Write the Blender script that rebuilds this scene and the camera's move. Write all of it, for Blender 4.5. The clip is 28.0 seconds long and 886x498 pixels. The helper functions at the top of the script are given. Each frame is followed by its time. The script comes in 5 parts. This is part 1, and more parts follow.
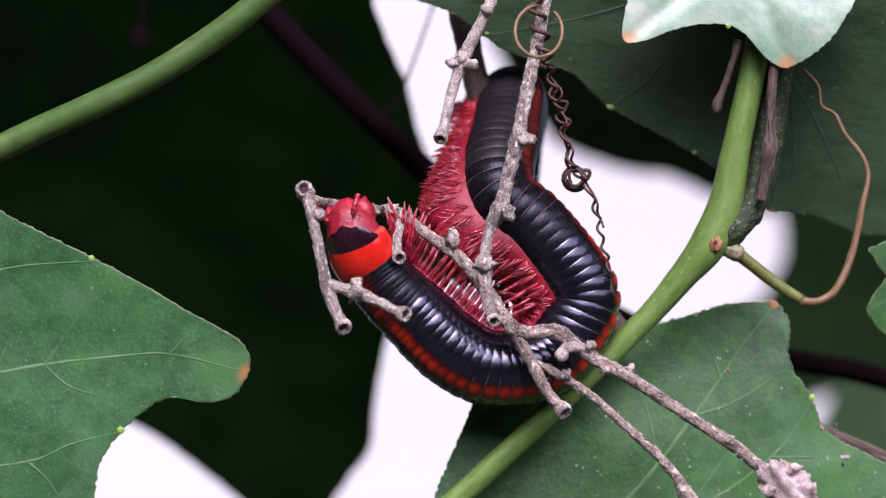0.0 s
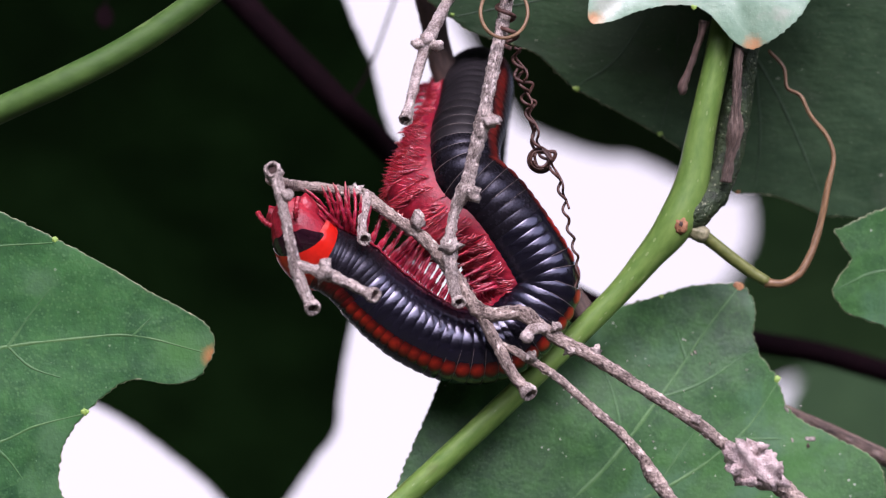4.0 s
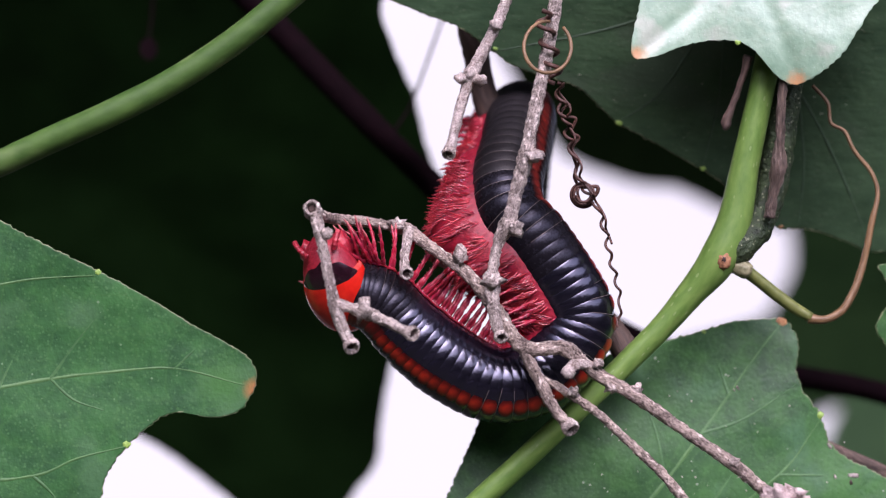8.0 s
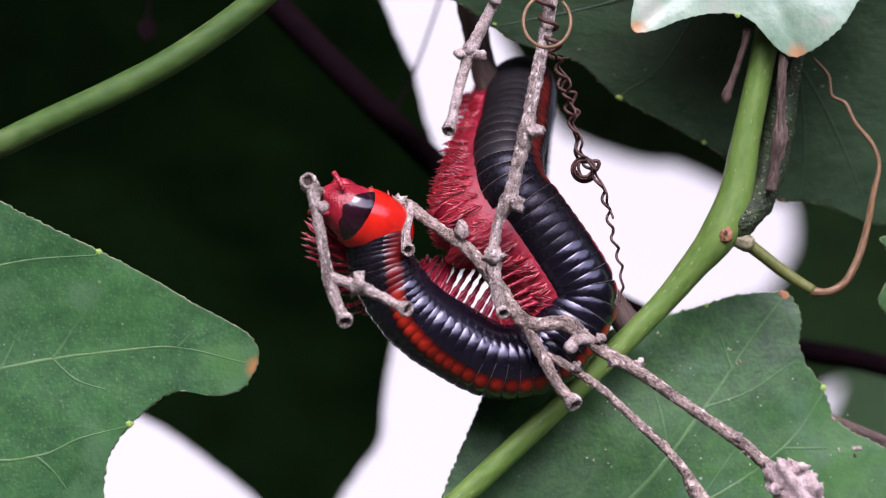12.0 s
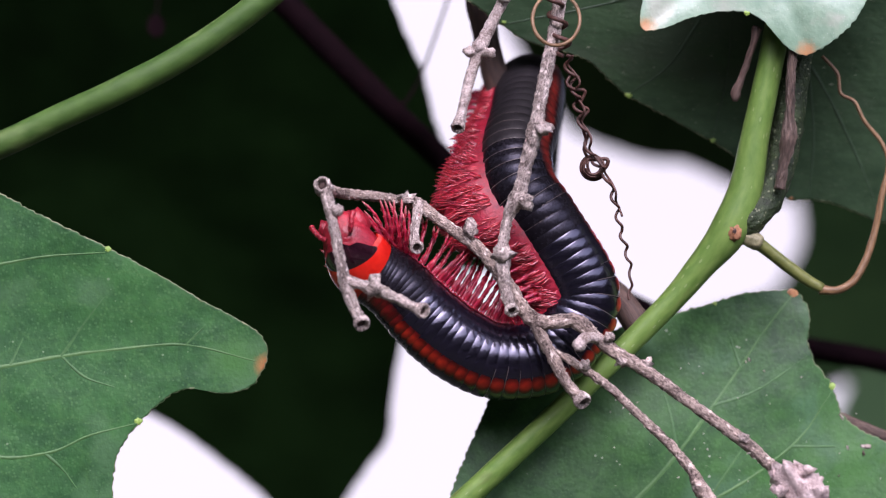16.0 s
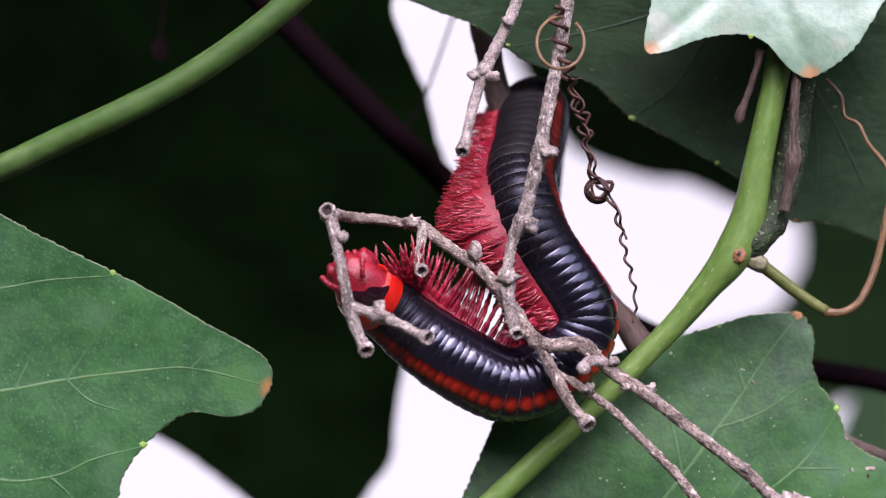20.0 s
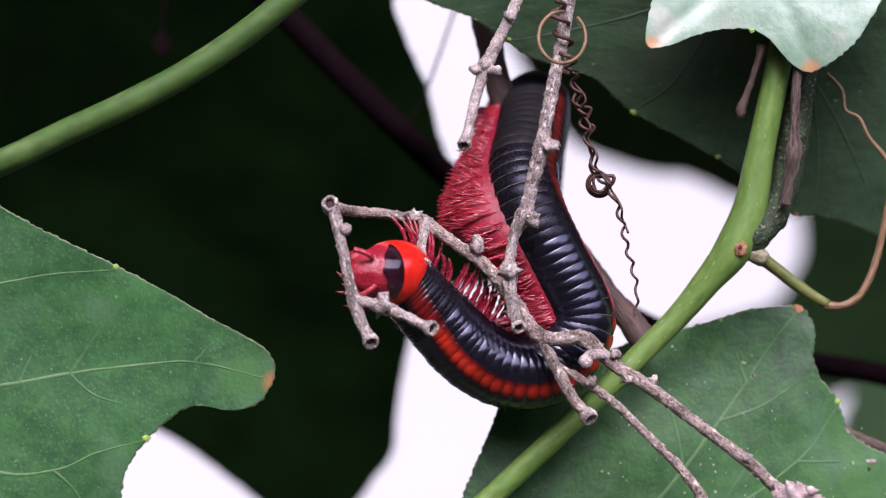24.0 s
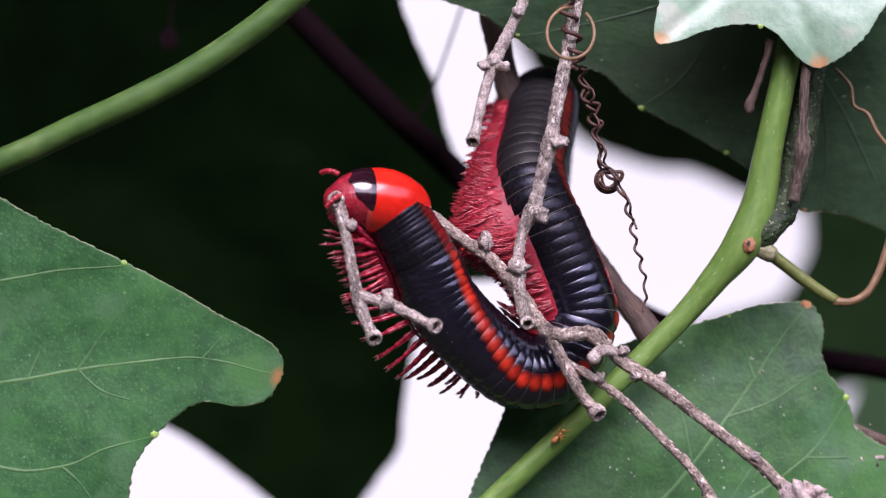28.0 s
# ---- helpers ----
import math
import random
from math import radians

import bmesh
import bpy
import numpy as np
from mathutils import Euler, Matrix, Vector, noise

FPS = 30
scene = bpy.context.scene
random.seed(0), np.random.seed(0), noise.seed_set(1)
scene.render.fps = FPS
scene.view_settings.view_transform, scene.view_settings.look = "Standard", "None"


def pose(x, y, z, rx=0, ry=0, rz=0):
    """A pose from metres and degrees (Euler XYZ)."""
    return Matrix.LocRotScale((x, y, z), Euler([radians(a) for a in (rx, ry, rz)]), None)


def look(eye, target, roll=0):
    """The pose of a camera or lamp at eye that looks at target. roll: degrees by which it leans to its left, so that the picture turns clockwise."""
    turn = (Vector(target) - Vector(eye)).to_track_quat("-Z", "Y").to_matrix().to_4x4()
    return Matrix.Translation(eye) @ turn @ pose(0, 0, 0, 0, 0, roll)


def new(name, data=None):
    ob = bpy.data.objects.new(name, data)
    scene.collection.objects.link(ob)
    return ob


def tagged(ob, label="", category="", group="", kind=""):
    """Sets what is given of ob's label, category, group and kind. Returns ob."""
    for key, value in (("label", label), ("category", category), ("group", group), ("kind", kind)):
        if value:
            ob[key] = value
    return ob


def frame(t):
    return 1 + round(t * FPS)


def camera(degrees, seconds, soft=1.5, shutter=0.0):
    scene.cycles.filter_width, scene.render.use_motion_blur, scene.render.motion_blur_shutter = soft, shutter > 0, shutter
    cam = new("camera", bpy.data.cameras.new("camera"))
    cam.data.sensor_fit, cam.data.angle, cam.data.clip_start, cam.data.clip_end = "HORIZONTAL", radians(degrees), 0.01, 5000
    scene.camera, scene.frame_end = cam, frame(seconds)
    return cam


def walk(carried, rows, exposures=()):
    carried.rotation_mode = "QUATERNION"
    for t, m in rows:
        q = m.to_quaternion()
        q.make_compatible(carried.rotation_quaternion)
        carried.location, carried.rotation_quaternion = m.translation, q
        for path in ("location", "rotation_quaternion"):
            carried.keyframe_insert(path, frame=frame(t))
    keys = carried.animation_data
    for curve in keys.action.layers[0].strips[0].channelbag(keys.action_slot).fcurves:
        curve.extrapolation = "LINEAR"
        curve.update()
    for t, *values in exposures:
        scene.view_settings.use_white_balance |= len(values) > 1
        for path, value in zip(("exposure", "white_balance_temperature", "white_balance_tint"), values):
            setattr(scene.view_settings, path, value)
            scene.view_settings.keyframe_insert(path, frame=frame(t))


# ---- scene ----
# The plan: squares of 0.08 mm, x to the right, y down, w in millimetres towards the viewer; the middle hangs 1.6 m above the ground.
PITCH, HEIGHT, REACH, SQUARE = 13.0, 1.6, 0.3227, 0.00008
VIEW = pose(0, 0, HEIGHT, PITCH, 0, 0)


def at(x, y, w=0.0):
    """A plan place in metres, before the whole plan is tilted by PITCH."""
    near = 1 - w * 0.001 / REACH
    return Vector(((x - 784) * SQUARE * near, -w * 0.001, (441 - y) * SQUARE * near))


# ---- camera ----
cam = camera(22.0, 28.0, soft=1.15)
cam.data.dof.use_dof = True
cam.data.dof.focus_distance = 0.318
cam.data.dof.aperture_fstop = 13.0


def stand(t, x, y, z, yaw, tilt, roll):
    """The camera at t: millimetres right, up and forward of its first guess, and degrees to the right, up and leaning."""
    return t, VIEW @ pose(x * 0.001, z * 0.001 - REACH, y * 0.001, 0, 0, -yaw) @ pose(0, 0, 0, 90 + tilt) @ pose(0, 0, 0, 0, 0, roll)


walk(cam, [stand(*row) for row in [
    (0.0, 0.37, -0.56, -1.04, 0.390, 0.223, 0.178),
    (0.5, 0.36, -0.88, -1.06, 0.634, 0.034, 0.127),
    (1.0, 0.39, -0.73, -1.24, 0.143, 0.035, 0.311),
    (1.5, 0.66, -0.57, -1.65, 0.253, 0.075, 0.119),
    (2.0, 0.68, -0.28, -1.59, -0.157, 0.238, 0.555),
    (2.5, 0.80, -0.55, -1.26, 0.389, 0.171, 0.468),
    (3.0, 0.71, -0.78, -0.87, 0.491, 0.239, 0.269),
    (3.5, 0.90, -1.20, -0.27, 1.223, -0.167, 0.248),
    (5.5, 0.29, 0.17, -0.32, 0.480, 0.101, -0.018),
    (6.0, 0.04, 0.39, -0.25, -0.009, 0.220, 0.204),
    (6.5, 0.06, 0.70, -0.45, 0.113, 0.221, 0.289),
    (7.0, 0.05, 0.42, -0.38, 0.051, 0.202, 0.178),
    (7.5, 0.10, 0.01, 0.32, 0.102, -0.059, 0.086),
    (8.0, 0.45, 0.39, -0.10, 0.183, 0.448, 0.461),
    (8.5, 0.28, 0.39, -0.00, -0.055, 0.288, 0.304),
    (9.0, 0.57, 0.38, -0.01, -0.025, 0.360, 0.421),
    (9.5, 0.75, 0.38, 0.16, 0.024, 0.091, 0.453),
    (10.0, 1.03, 0.04, -0.20, 0.432, 0.162, 0.156),
    (10.5, 0.88, -0.36, -0.11, 0.411, -0.029, -0.048),
    (11.0, 0.82, -0.75, -0.02, 0.721, -0.024, -0.074),
    (11.5, 0.62, -0.87, 0.27, 0.219, -0.047, -0.227),
    (12.0, 0.44, -0.44, 0.36, 0.154, -0.001, -0.098),
    (12.5, 0.34, 0.08, 0.27, -0.059, 0.343, 0.466),
    (14.5, 0.61, -0.64, -0.15, 0.302, 0.200, 0.051),
    (15.0, 0.46, -0.77, -0.04, 0.367, -0.112, -0.132),
    (15.5, 0.54, -0.58, 0.01, 0.197, 0.062, 0.035),
    (16.0, 0.18, -0.41, 0.36, -0.021, -0.063, -0.032),
    (16.5, 0.11, -0.16, 0.21, -0.029, 0.044, 0.041),
    (17.0, 0.00, -0.00, 0.00, -0.000, -0.000, -0.000),
    (17.5, 0.35, -0.09, 0.08, -0.003, 0.101, 0.099),
    (18.0, 0.36, -0.16, -0.09, 0.057, 0.048, 0.159),
    (18.5, 0.37, -0.18, -0.19, 0.177, 0.084, -0.046),
    (19.0, 0.32, -0.09, -0.25, 0.388, 0.139, -0.112),
    (19.5, -0.04, 0.09, -0.06, 0.481, 0.153, -0.097),
    (20.0, -0.61, 0.60, 0.09, 0.005, 0.337, -0.114),
    (20.5, -0.78, 0.86, 0.02, -0.044, -0.044, -0.068),
    (21.0, -0.90, 1.18, -0.29, 0.003, 0.151, -0.096),
    (21.5, -1.05, 1.26, -0.25, -0.163, 0.079, -0.013),
    (23.5, -1.11, 0.86, -0.86, 0.019, 0.352, -0.067),
    (24.0, -1.05, 0.72, -0.83, 0.031, 0.161, -0.160),
    (24.5, -1.18, 0.63, -0.45, 0.125, 0.135, -0.190),
    (25.0, -1.14, 0.60, -0.56, 0.234, 0.071, -0.219),
    (25.5, -1.41, 0.69, -0.60, 0.167, -0.025, -0.193),
    (26.0, -1.53, 0.86, -0.67, 0.052, 0.072, -0.106),
    (26.5, -1.54, 0.91, -0.85, -0.035, 0.024, -0.118),
    (27.0, -1.65, 0.81, -0.82, -0.170, -0.041, -0.273),
    (27.5, -1.63, 0.72, -0.69, 0.074, 0.033, -0.258),
    (28.0, -1.80, 0.83, -0.65, -0.045, 0.042, -0.173),
]], exposures=[(0.0, 2.21, 6450, 38), (28.0, 2.21, 6450, 38)])

# ---- light ----
SKY_SHEET_LOW, SKY_SHEET_HIGH = (0.92, 1.00, 1.02, 1), (1.03, 1.12, 1.14, 1)
SUN_UP, SUN_ROUND = 44.0, 176.0
world = bpy.data.worlds.new("overcast_sky")
scene.world = world
world.use_nodes = True
wn = world.node_tree.nodes
sky = wn.new("ShaderNodeTexSky")
sky.sky_type, sky.sun_disc = "NISHITA", False
sky.sun_elevation, sky.sun_rotation = radians(SUN_UP), radians(SUN_ROUND)
sky.air_density, sky.dust_density, sky.ozone_density = 1.0, 1.6, 1.0
veil = wn.new("ShaderNodeHueSaturation")
veil.inputs["Saturation"].default_value = 0.6
world.node_tree.links.new(sky.outputs["Color"], veil.inputs["Color"])
world.node_tree.links.new(veil.outputs["Color"], wn["Background"].inputs["Color"])
wn["Background"].inputs["Strength"].default_value = 0.13
sun_data = bpy.data.lights.new("sun", "SUN")
sun_data.energy, sun_data.angle, sun_data.color = 1.1, radians(44), (0.94, 0.97, 1.0)
sun = new("sun", sun_data)
sun.matrix_world = look((0, 0, 0), Vector((-math.sin(radians(SUN_ROUND)) * math.cos(radians(SUN_UP)), -math.cos(radians(SUN_ROUND)) * math.cos(radians(SUN_UP)), -math.sin(radians(SUN_UP)))))
sun.location = (0, -1, 4)


# ---- materials ----
PALE_NEAR = 5.0


def material(name, low, high, fine=900.0, coarse=120.0, rough=(0.45, 0.7), bump=0.3, bump_scale=None, specks=None, speck_scale=700.0, speck_size=0.12,
             spec=0.5, coat=0.0, vary=0.0, third=None, third_at=0.62, stretch=None, along=False, net=None, tips=(), edge=None, dust=None):
    """A surface mottled between two colours at two scales, with relief, and bright specks or a third colour in blotches; along: grain that runs
    lengthwise on a tube; net: (scale, width, colour) of a mesh of fine veins; tips: (place, radius, colour) of discoloured tips; edge: (radius, colour)
    towards the rim of a round patch; dust: colour of sparse uneven grains."""
    m = bpy.data.materials.new(name)
    m.use_nodes = True
    n, l = m.node_tree.nodes, m.node_tree.links
    b = n["Principled BSDF"]
    co = n.new("ShaderNodeTexCoord")
    src = co.outputs["UV" if along else "Object"]
    if stretch:
        mp = n.new("ShaderNodeMapping")
        mp.inputs["Scale"].default_value = stretch
        l.new(src, mp.inputs["Vector"])
        src = mp.outputs["Vector"]

    def noise_at(scale, detail):
        t = n.new("ShaderNodeTexNoise")
        t.inputs["Scale"].default_value, t.inputs["Detail"].default_value = scale, detail
        l.new(src, t.inputs["Vector"])
        return t.outputs["Fac"]

    a, c = noise_at(fine, 5), noise_at(coarse, 3)
    mean = n.new("ShaderNodeMath")
    mean.operation = "MULTIPLY_ADD"
    l.new(a, mean.inputs[0])
    mean.inputs[1].default_value = 0.5
    half = n.new("ShaderNodeMath")
    half.operation = "MULTIPLY"
    l.new(c, half.inputs[0])
    half.inputs[1].default_value = 0.5
    l.new(half.outputs[0], mean.inputs[2])
    ramp = n.new("ShaderNodeValToRGB")
    ramp.color_ramp.elements[0].position, ramp.color_ramp.elements[1].position = 0.36, 0.64
    ramp.color_ramp.elements[0].color, ramp.color_ramp.elements[1].color = (*low, 1), (*high, 1)
    l.new(mean.outputs[0], ramp.inputs["Fac"])
    col = ramp.outputs["Color"]

    def blend(fac, colour):
        nonlocal col
        mx = n.new("ShaderNodeMix")
        mx.data_type = "RGBA"
        l.new(fac, mx.inputs["Factor"])
        l.new(col, mx.inputs["A"])
        mx.inputs["B"].default_value = (*colour, 1)
        col = mx.outputs["Result"]

    if third:
        r3 = n.new("ShaderNodeValToRGB")
        r3.color_ramp.elements[0].position, r3.color_ramp.elements[1].position = third_at, third_at + 0.1
        l.new(noise_at(coarse * 2.3, 4), r3.inputs["Fac"])
        blend(r3.outputs["Color"], third)
    if specks:
        v = n.new("ShaderNodeTexVoronoi")
        v.inputs["Scale"].default_value = speck_scale
        l.new(src, v.inputs["Vector"])
        lt = n.new("ShaderNodeMath")
        lt.operation = "LESS_THAN"
        l.new(v.outputs["Distance"], lt.inputs[0])
        lt.inputs[1].default_value = speck_size
        thin = n.new("ShaderNodeMath")
        thin.operation = "MULTIPLY"
        l.new(lt.outputs[0], thin.inputs[0])
        l.new(c, thin.inputs[1])
        blend(thin.outputs[0], specks)
    if net:
        wander = n.new("ShaderNodeTexNoise")
        wander.inputs["Scale"].default_value = net[0] * 0.8
        l.new(src, wander.inputs["Vector"])
        bent = n.new("ShaderNodeMix")
        bent.data_type, bent.blend_type = "RGBA", "ADD"
        bent.inputs["Factor"].default_value = 0.9 / net[0]
        l.new(src, bent.inputs["A"])
        l.new(wander.outputs["Color"], bent.inputs["B"])
        v = n.new("ShaderNodeTexVoronoi")
        v.feature = "DISTANCE_TO_EDGE"
        v.inputs["Scale"].default_value = net[0]
        l.new(bent.outputs["Result"], v.inputs["Vector"])
        line = n.new("ShaderNodeMapRange")
        line.inputs["From Max"].default_value = net[1]
        line.inputs["To Min"].default_value, line.inputs["To Max"].default_value = 0.26, 0.0
        l.new(v.outputs["Distance"], line.inputs["Value"])
        blend(line.outputs["Result"], net[2])
    if dust:
        v = n.new("ShaderNodeTexVoronoi")
        v.inputs["Scale"].default_value = 620
        l.new(src, v.inputs["Vector"])
        grow = n.new("ShaderNodeMapRange")
        grow.inputs["From Min"].default_value, grow.inputs["From Max"].default_value = 0.48, 0.75
        grow.inputs["To Max"].default_value = 0.20
        l.new(noise_at(230, 4), grow.inputs["Value"])
        lt = n.new("ShaderNodeMath")
        lt.operation = "LESS_THAN"
        l.new(v.outputs["Distance"], lt.inputs[0])
        l.new(grow.outputs["Result"], lt.inputs[1])
        blend(lt.outputs[0], dust)
    for place, radius, colour in tips:
        d = n.new("ShaderNodeVectorMath")
        d.operation = "DISTANCE"
        l.new(src, d.inputs[0])
        d.inputs[1].default_value = place
        ragged = n.new("ShaderNodeMath")
        ragged.operation = "MULTIPLY_ADD"
        l.new(noise_at(1500, 3), ragged.inputs[0])
        ragged.inputs[1].default_value = radius * 1.2
        l.new(d.outputs["Value"], ragged.inputs[2])
        near = n.new("ShaderNodeMapRange")
        near.inputs["From Min"].default_value, near.inputs["From Max"].default_value = radius * 0.9, radius * 2.0
        near.inputs["To Min"].default_value, near.inputs["To Max"].default_value = 1.0, 0.0
        l.new(ragged.outputs[0], near.inputs["Value"])
        blend(near.outputs["Result"], colour)
    if edge:
        xyz = n.new("ShaderNodeSeparateXYZ")
        l.new(src, xyz.inputs[0])
        flat = n.new("ShaderNodeCombineXYZ")
        l.new(xyz.outputs["X"], flat.inputs["X"])
        l.new(xyz.outputs["Z"], flat.inputs["Z"])
        side = n.new("ShaderNodeVectorMath")
        side.operation = "LENGTH"
        l.new(flat.outputs[0], side.inputs[0])
        fade = n.new("ShaderNodeMapRange")
        fade.interpolation_type = "SMOOTHSTEP"
        fade.inputs["From Min"].default_value, fade.inputs["From Max"].default_value = edge[0] * 0.3, edge[0]
        l.new(side.outputs["Value"], fade.inputs["Value"])
        blend(fade.outputs["Result"], edge[1])
    if vary:
        info = n.new("ShaderNodeObjectInfo")
        hs = n.new("ShaderNodeHueSaturation")
        rng = n.new("ShaderNodeMapRange")
        rng.inputs["To Min"].default_value, rng.inputs["To Max"].default_value = 1 - vary, 1 + vary
        l.new(info.outputs["Random"], rng.inputs["Value"])
        l.new(rng.outputs["Result"], hs.inputs["Value"])
        l.new(col, hs.inputs["Color"])
        col = hs.outputs["Color"]
    l.new(col, b.inputs["Base Color"])
    rr = n.new("ShaderNodeMapRange")
    rr.inputs["To Min"].default_value, rr.inputs["To Max"].default_value = rough
    l.new(mean.outputs[0], rr.inputs["Value"])
    l.new(rr.outputs["Result"], b.inputs["Roughness"])
    b.inputs["Specular IOR Level"].default_value = spec
    b.inputs["Coat Weight"].default_value = coat
    b.inputs["Coat Roughness"].default_value = 0.12
    if bump:
        bp = n.new("ShaderNodeBump")
        bp.inputs["Strength"].default_value, bp.inputs["Distance"].default_value = bump, 0.0002 if bump < 0.95 else 0.0005
        l.new(noise_at(bump_scale or fine, 5), bp.inputs["Height"])
        l.new(bp.outputs["Normal"], b.inputs["Normal"])
    return m


LEAF = material("leaf_green", (0.0120, 0.058, 0.0170), (0.036, 0.132, 0.030), 420, 42, (0.40, 0.58), 0.45, 1500, specks=(0.055, 0.145, 0.052), speck_scale=1700, speck_size=0.25, spec=0.33, third=(0.040, 0.120, 0.050), third_at=0.56, net=(210, 0.05, (0.050, 0.150, 0.040)), dust=(0.30, 0.34, 0.27))
LEAF_TIPPED = material("leaf_green_tipped", (0.0110, 0.058, 0.0200), (0.031, 0.130, 0.034), 420, 42, (0.40, 0.58), 0.45, 1500, specks=(0.055, 0.150, 0.055), speck_scale=1500, speck_size=0.28, spec=0.33, third=(0.044, 0.128, 0.050), third_at=0.56, net=(190, 0.05, (0.050, 0.150, 0.040)), dust=(0.12, 0.20, 0.11), tips=[(at(468, 655, -1.2) - at(-260, 600, 0.6), 0.0013, (0.40, 0.15, 0.055)), (at(415, 645, -1.1) - at(-260, 600, 0.6), 0.0034, (0.038, 0.140, 0.034))])
# Real gloss, plus sky sheen put into the pale base and blotches.
LEAF_PALE = material("leaf_pale_sheen", (0.15, 0.285, 0.185), (0.235, 0.375, 0.255), 700, 60, (0.34, 0.5), 0.35, 1300, specks=(0.38, 0.45, 0.38), speck_scale=1800, speck_size=0.14, spec=0.8, coat=0.2, third=(0.33, 0.40, 0.31), third_at=0.55, net=(180, 0.05, (0.30, 0.42, 0.30)),
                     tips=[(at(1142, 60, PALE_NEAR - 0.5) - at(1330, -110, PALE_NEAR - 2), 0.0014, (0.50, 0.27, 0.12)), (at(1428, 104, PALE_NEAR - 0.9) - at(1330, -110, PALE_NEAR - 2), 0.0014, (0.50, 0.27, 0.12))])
LEAF_UNDER = material("leaf_underside", (0.0180, 0.0485, 0.0220), (0.045, 0.096, 0.045), 500, 45, (0.5, 0.68), 0.6, 1100, specks=(0.085, 0.115, 0.070), speck_scale=1100, speck_size=0.16, spec=0.25, third=(0.050, 0.088, 0.050), third_at=0.58, stretch=(0.6, 1, 1.3), net=(150, 0.035, (0.045, 0.085, 0.043)), dust=(0.20, 0.23, 0.17))
# Shade put into the colour: blade and veins of the leaf behind, nearly black.
LEAF_SHADE_TONE = material("leaf_shade_tone", (0.0034, 0.0098, 0.0030), (0.0092, 0.0285, 0.0076), 60, 14, (0.8, 0.95), 0.2, spec=0.0)
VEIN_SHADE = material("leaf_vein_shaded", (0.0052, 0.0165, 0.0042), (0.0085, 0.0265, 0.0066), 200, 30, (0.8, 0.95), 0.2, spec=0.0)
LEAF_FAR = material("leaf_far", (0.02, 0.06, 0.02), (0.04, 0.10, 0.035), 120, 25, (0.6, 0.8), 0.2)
VEIN = material("leaf_vein", (0.036, 0.118, 0.031), (0.066, 0.168, 0.049), 1500, 200, (0.5, 0.65), 0.3)
VEIN_FINE = material("leaf_vein_fine", (0.024, 0.092, 0.026), (0.048, 0.142, 0.040), 1500, 200, (0.5, 0.65), 0.3)
VEIN_DARK = material("leaf_vein_dim", (0.020, 0.050, 0.024), (0.038, 0.080, 0.039), 1500, 200, (0.5, 0.65), 0.3)
GLAND = material("leaf_gland", (0.16, 0.30, 0.05), (0.28, 0.44, 0.09), 1500, 300, (0.4, 0.6), 0.2)
BROWN_TIP = material("withered_tip", (0.20, 0.080, 0.028), (0.42, 0.21, 0.08), 1800, 400, (0.5, 0.7), 0.4)
STEM = material("stem_green", (0.078, 0.168, 0.030), (0.170, 0.285, 0.066), 1100, 110, (0.36, 0.52), 0.35, 1400, specks=(0.30, 0.38, 0.19), speck_scale=1100, speck_size=0.14, spec=0.4, third=(0.100, 0.115, 0.034), third_at=0.62, stretch=(0.35, 1.0, 1.0), along=True)
STEM_OLIVE = material("stem_olive", (0.031, 0.084, 0.015), (0.067, 0.144, 0.029), 900, 90, (0.5, 0.65), 0.4, 1200, spec=0.3, third=(0.10, 0.17, 0.05), third_at=0.6, stretch=(0.35, 1, 0.6))
STEM_SIDE = material("stem_olive_pale", (0.070, 0.095, 0.018), (0.155, 0.175, 0.046), 900, 110, (0.42, 0.6), 0.4, 1200, third=(0.16, 0.115, 0.045), third_at=0.6)
# Leaf green darkened in the same way, shade in the colour.
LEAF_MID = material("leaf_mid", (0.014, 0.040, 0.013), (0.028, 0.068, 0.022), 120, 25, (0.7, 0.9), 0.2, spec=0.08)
STEM_OLD = material("stem_mossy", (0.006, 0.016, 0.005), (0.030, 0.060, 0.016), 1100, 220, (0.5, 0.75), 1.0, 1800, specks=(0.28, 0.31, 0.19), speck_scale=1300, speck_size=0.22)
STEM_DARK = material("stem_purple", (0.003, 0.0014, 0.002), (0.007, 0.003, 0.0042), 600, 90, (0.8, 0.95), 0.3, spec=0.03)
BARK = material("dry_bark", (0.042, 0.028, 0.021), (0.67, 0.575, 0.51), 4200, 520, (0.7, 0.9), 1.0, 4600, third=(0.82, 0.74, 0.675), third_at=0.57, stretch=(0.75, 1.1, 1), along=True, specks=(0.050, 0.032, 0.024), speck_scale=1900, speck_size=0.34)
BARK_TAN = material("dry_bark_tan", (0.036, 0.022, 0.016), (0.57, 0.46, 0.385), 4200, 520, (0.7, 0.9), 1.0, 4600, third=(0.77, 0.67, 0.59), third_at=0.58, stretch=(0.6, 1.2, 1), along=True, specks=(0.045, 0.026, 0.018), speck_scale=1900, speck_size=0.34)
MARGIN = material("leaf_margin", (0.05, 0.10, 0.03), (0.22, 0.24, 0.13), 2200, 500, (0.5, 0.7), 0.5)
BRACT = material("dry_bract", (0.10, 0.105, 0.045), (0.33, 0.31, 0.18), 1800, 400, (0.5, 0.7), 0.6)
BARK_PALE = material("dry_bark_pale", (0.17, 0.12, 0.095), (0.78, 0.695, 0.64), 3800, 600, (0.65, 0.85), 1.0, 5000)
BARK_BROWN = material("brown_bark", (0.012, 0.008, 0.006), (0.105, 0.066, 0.050), 1800, 200, (0.6, 0.85), 0.9, 2600, stretch=(0.22, 1.4, 1), along=True)
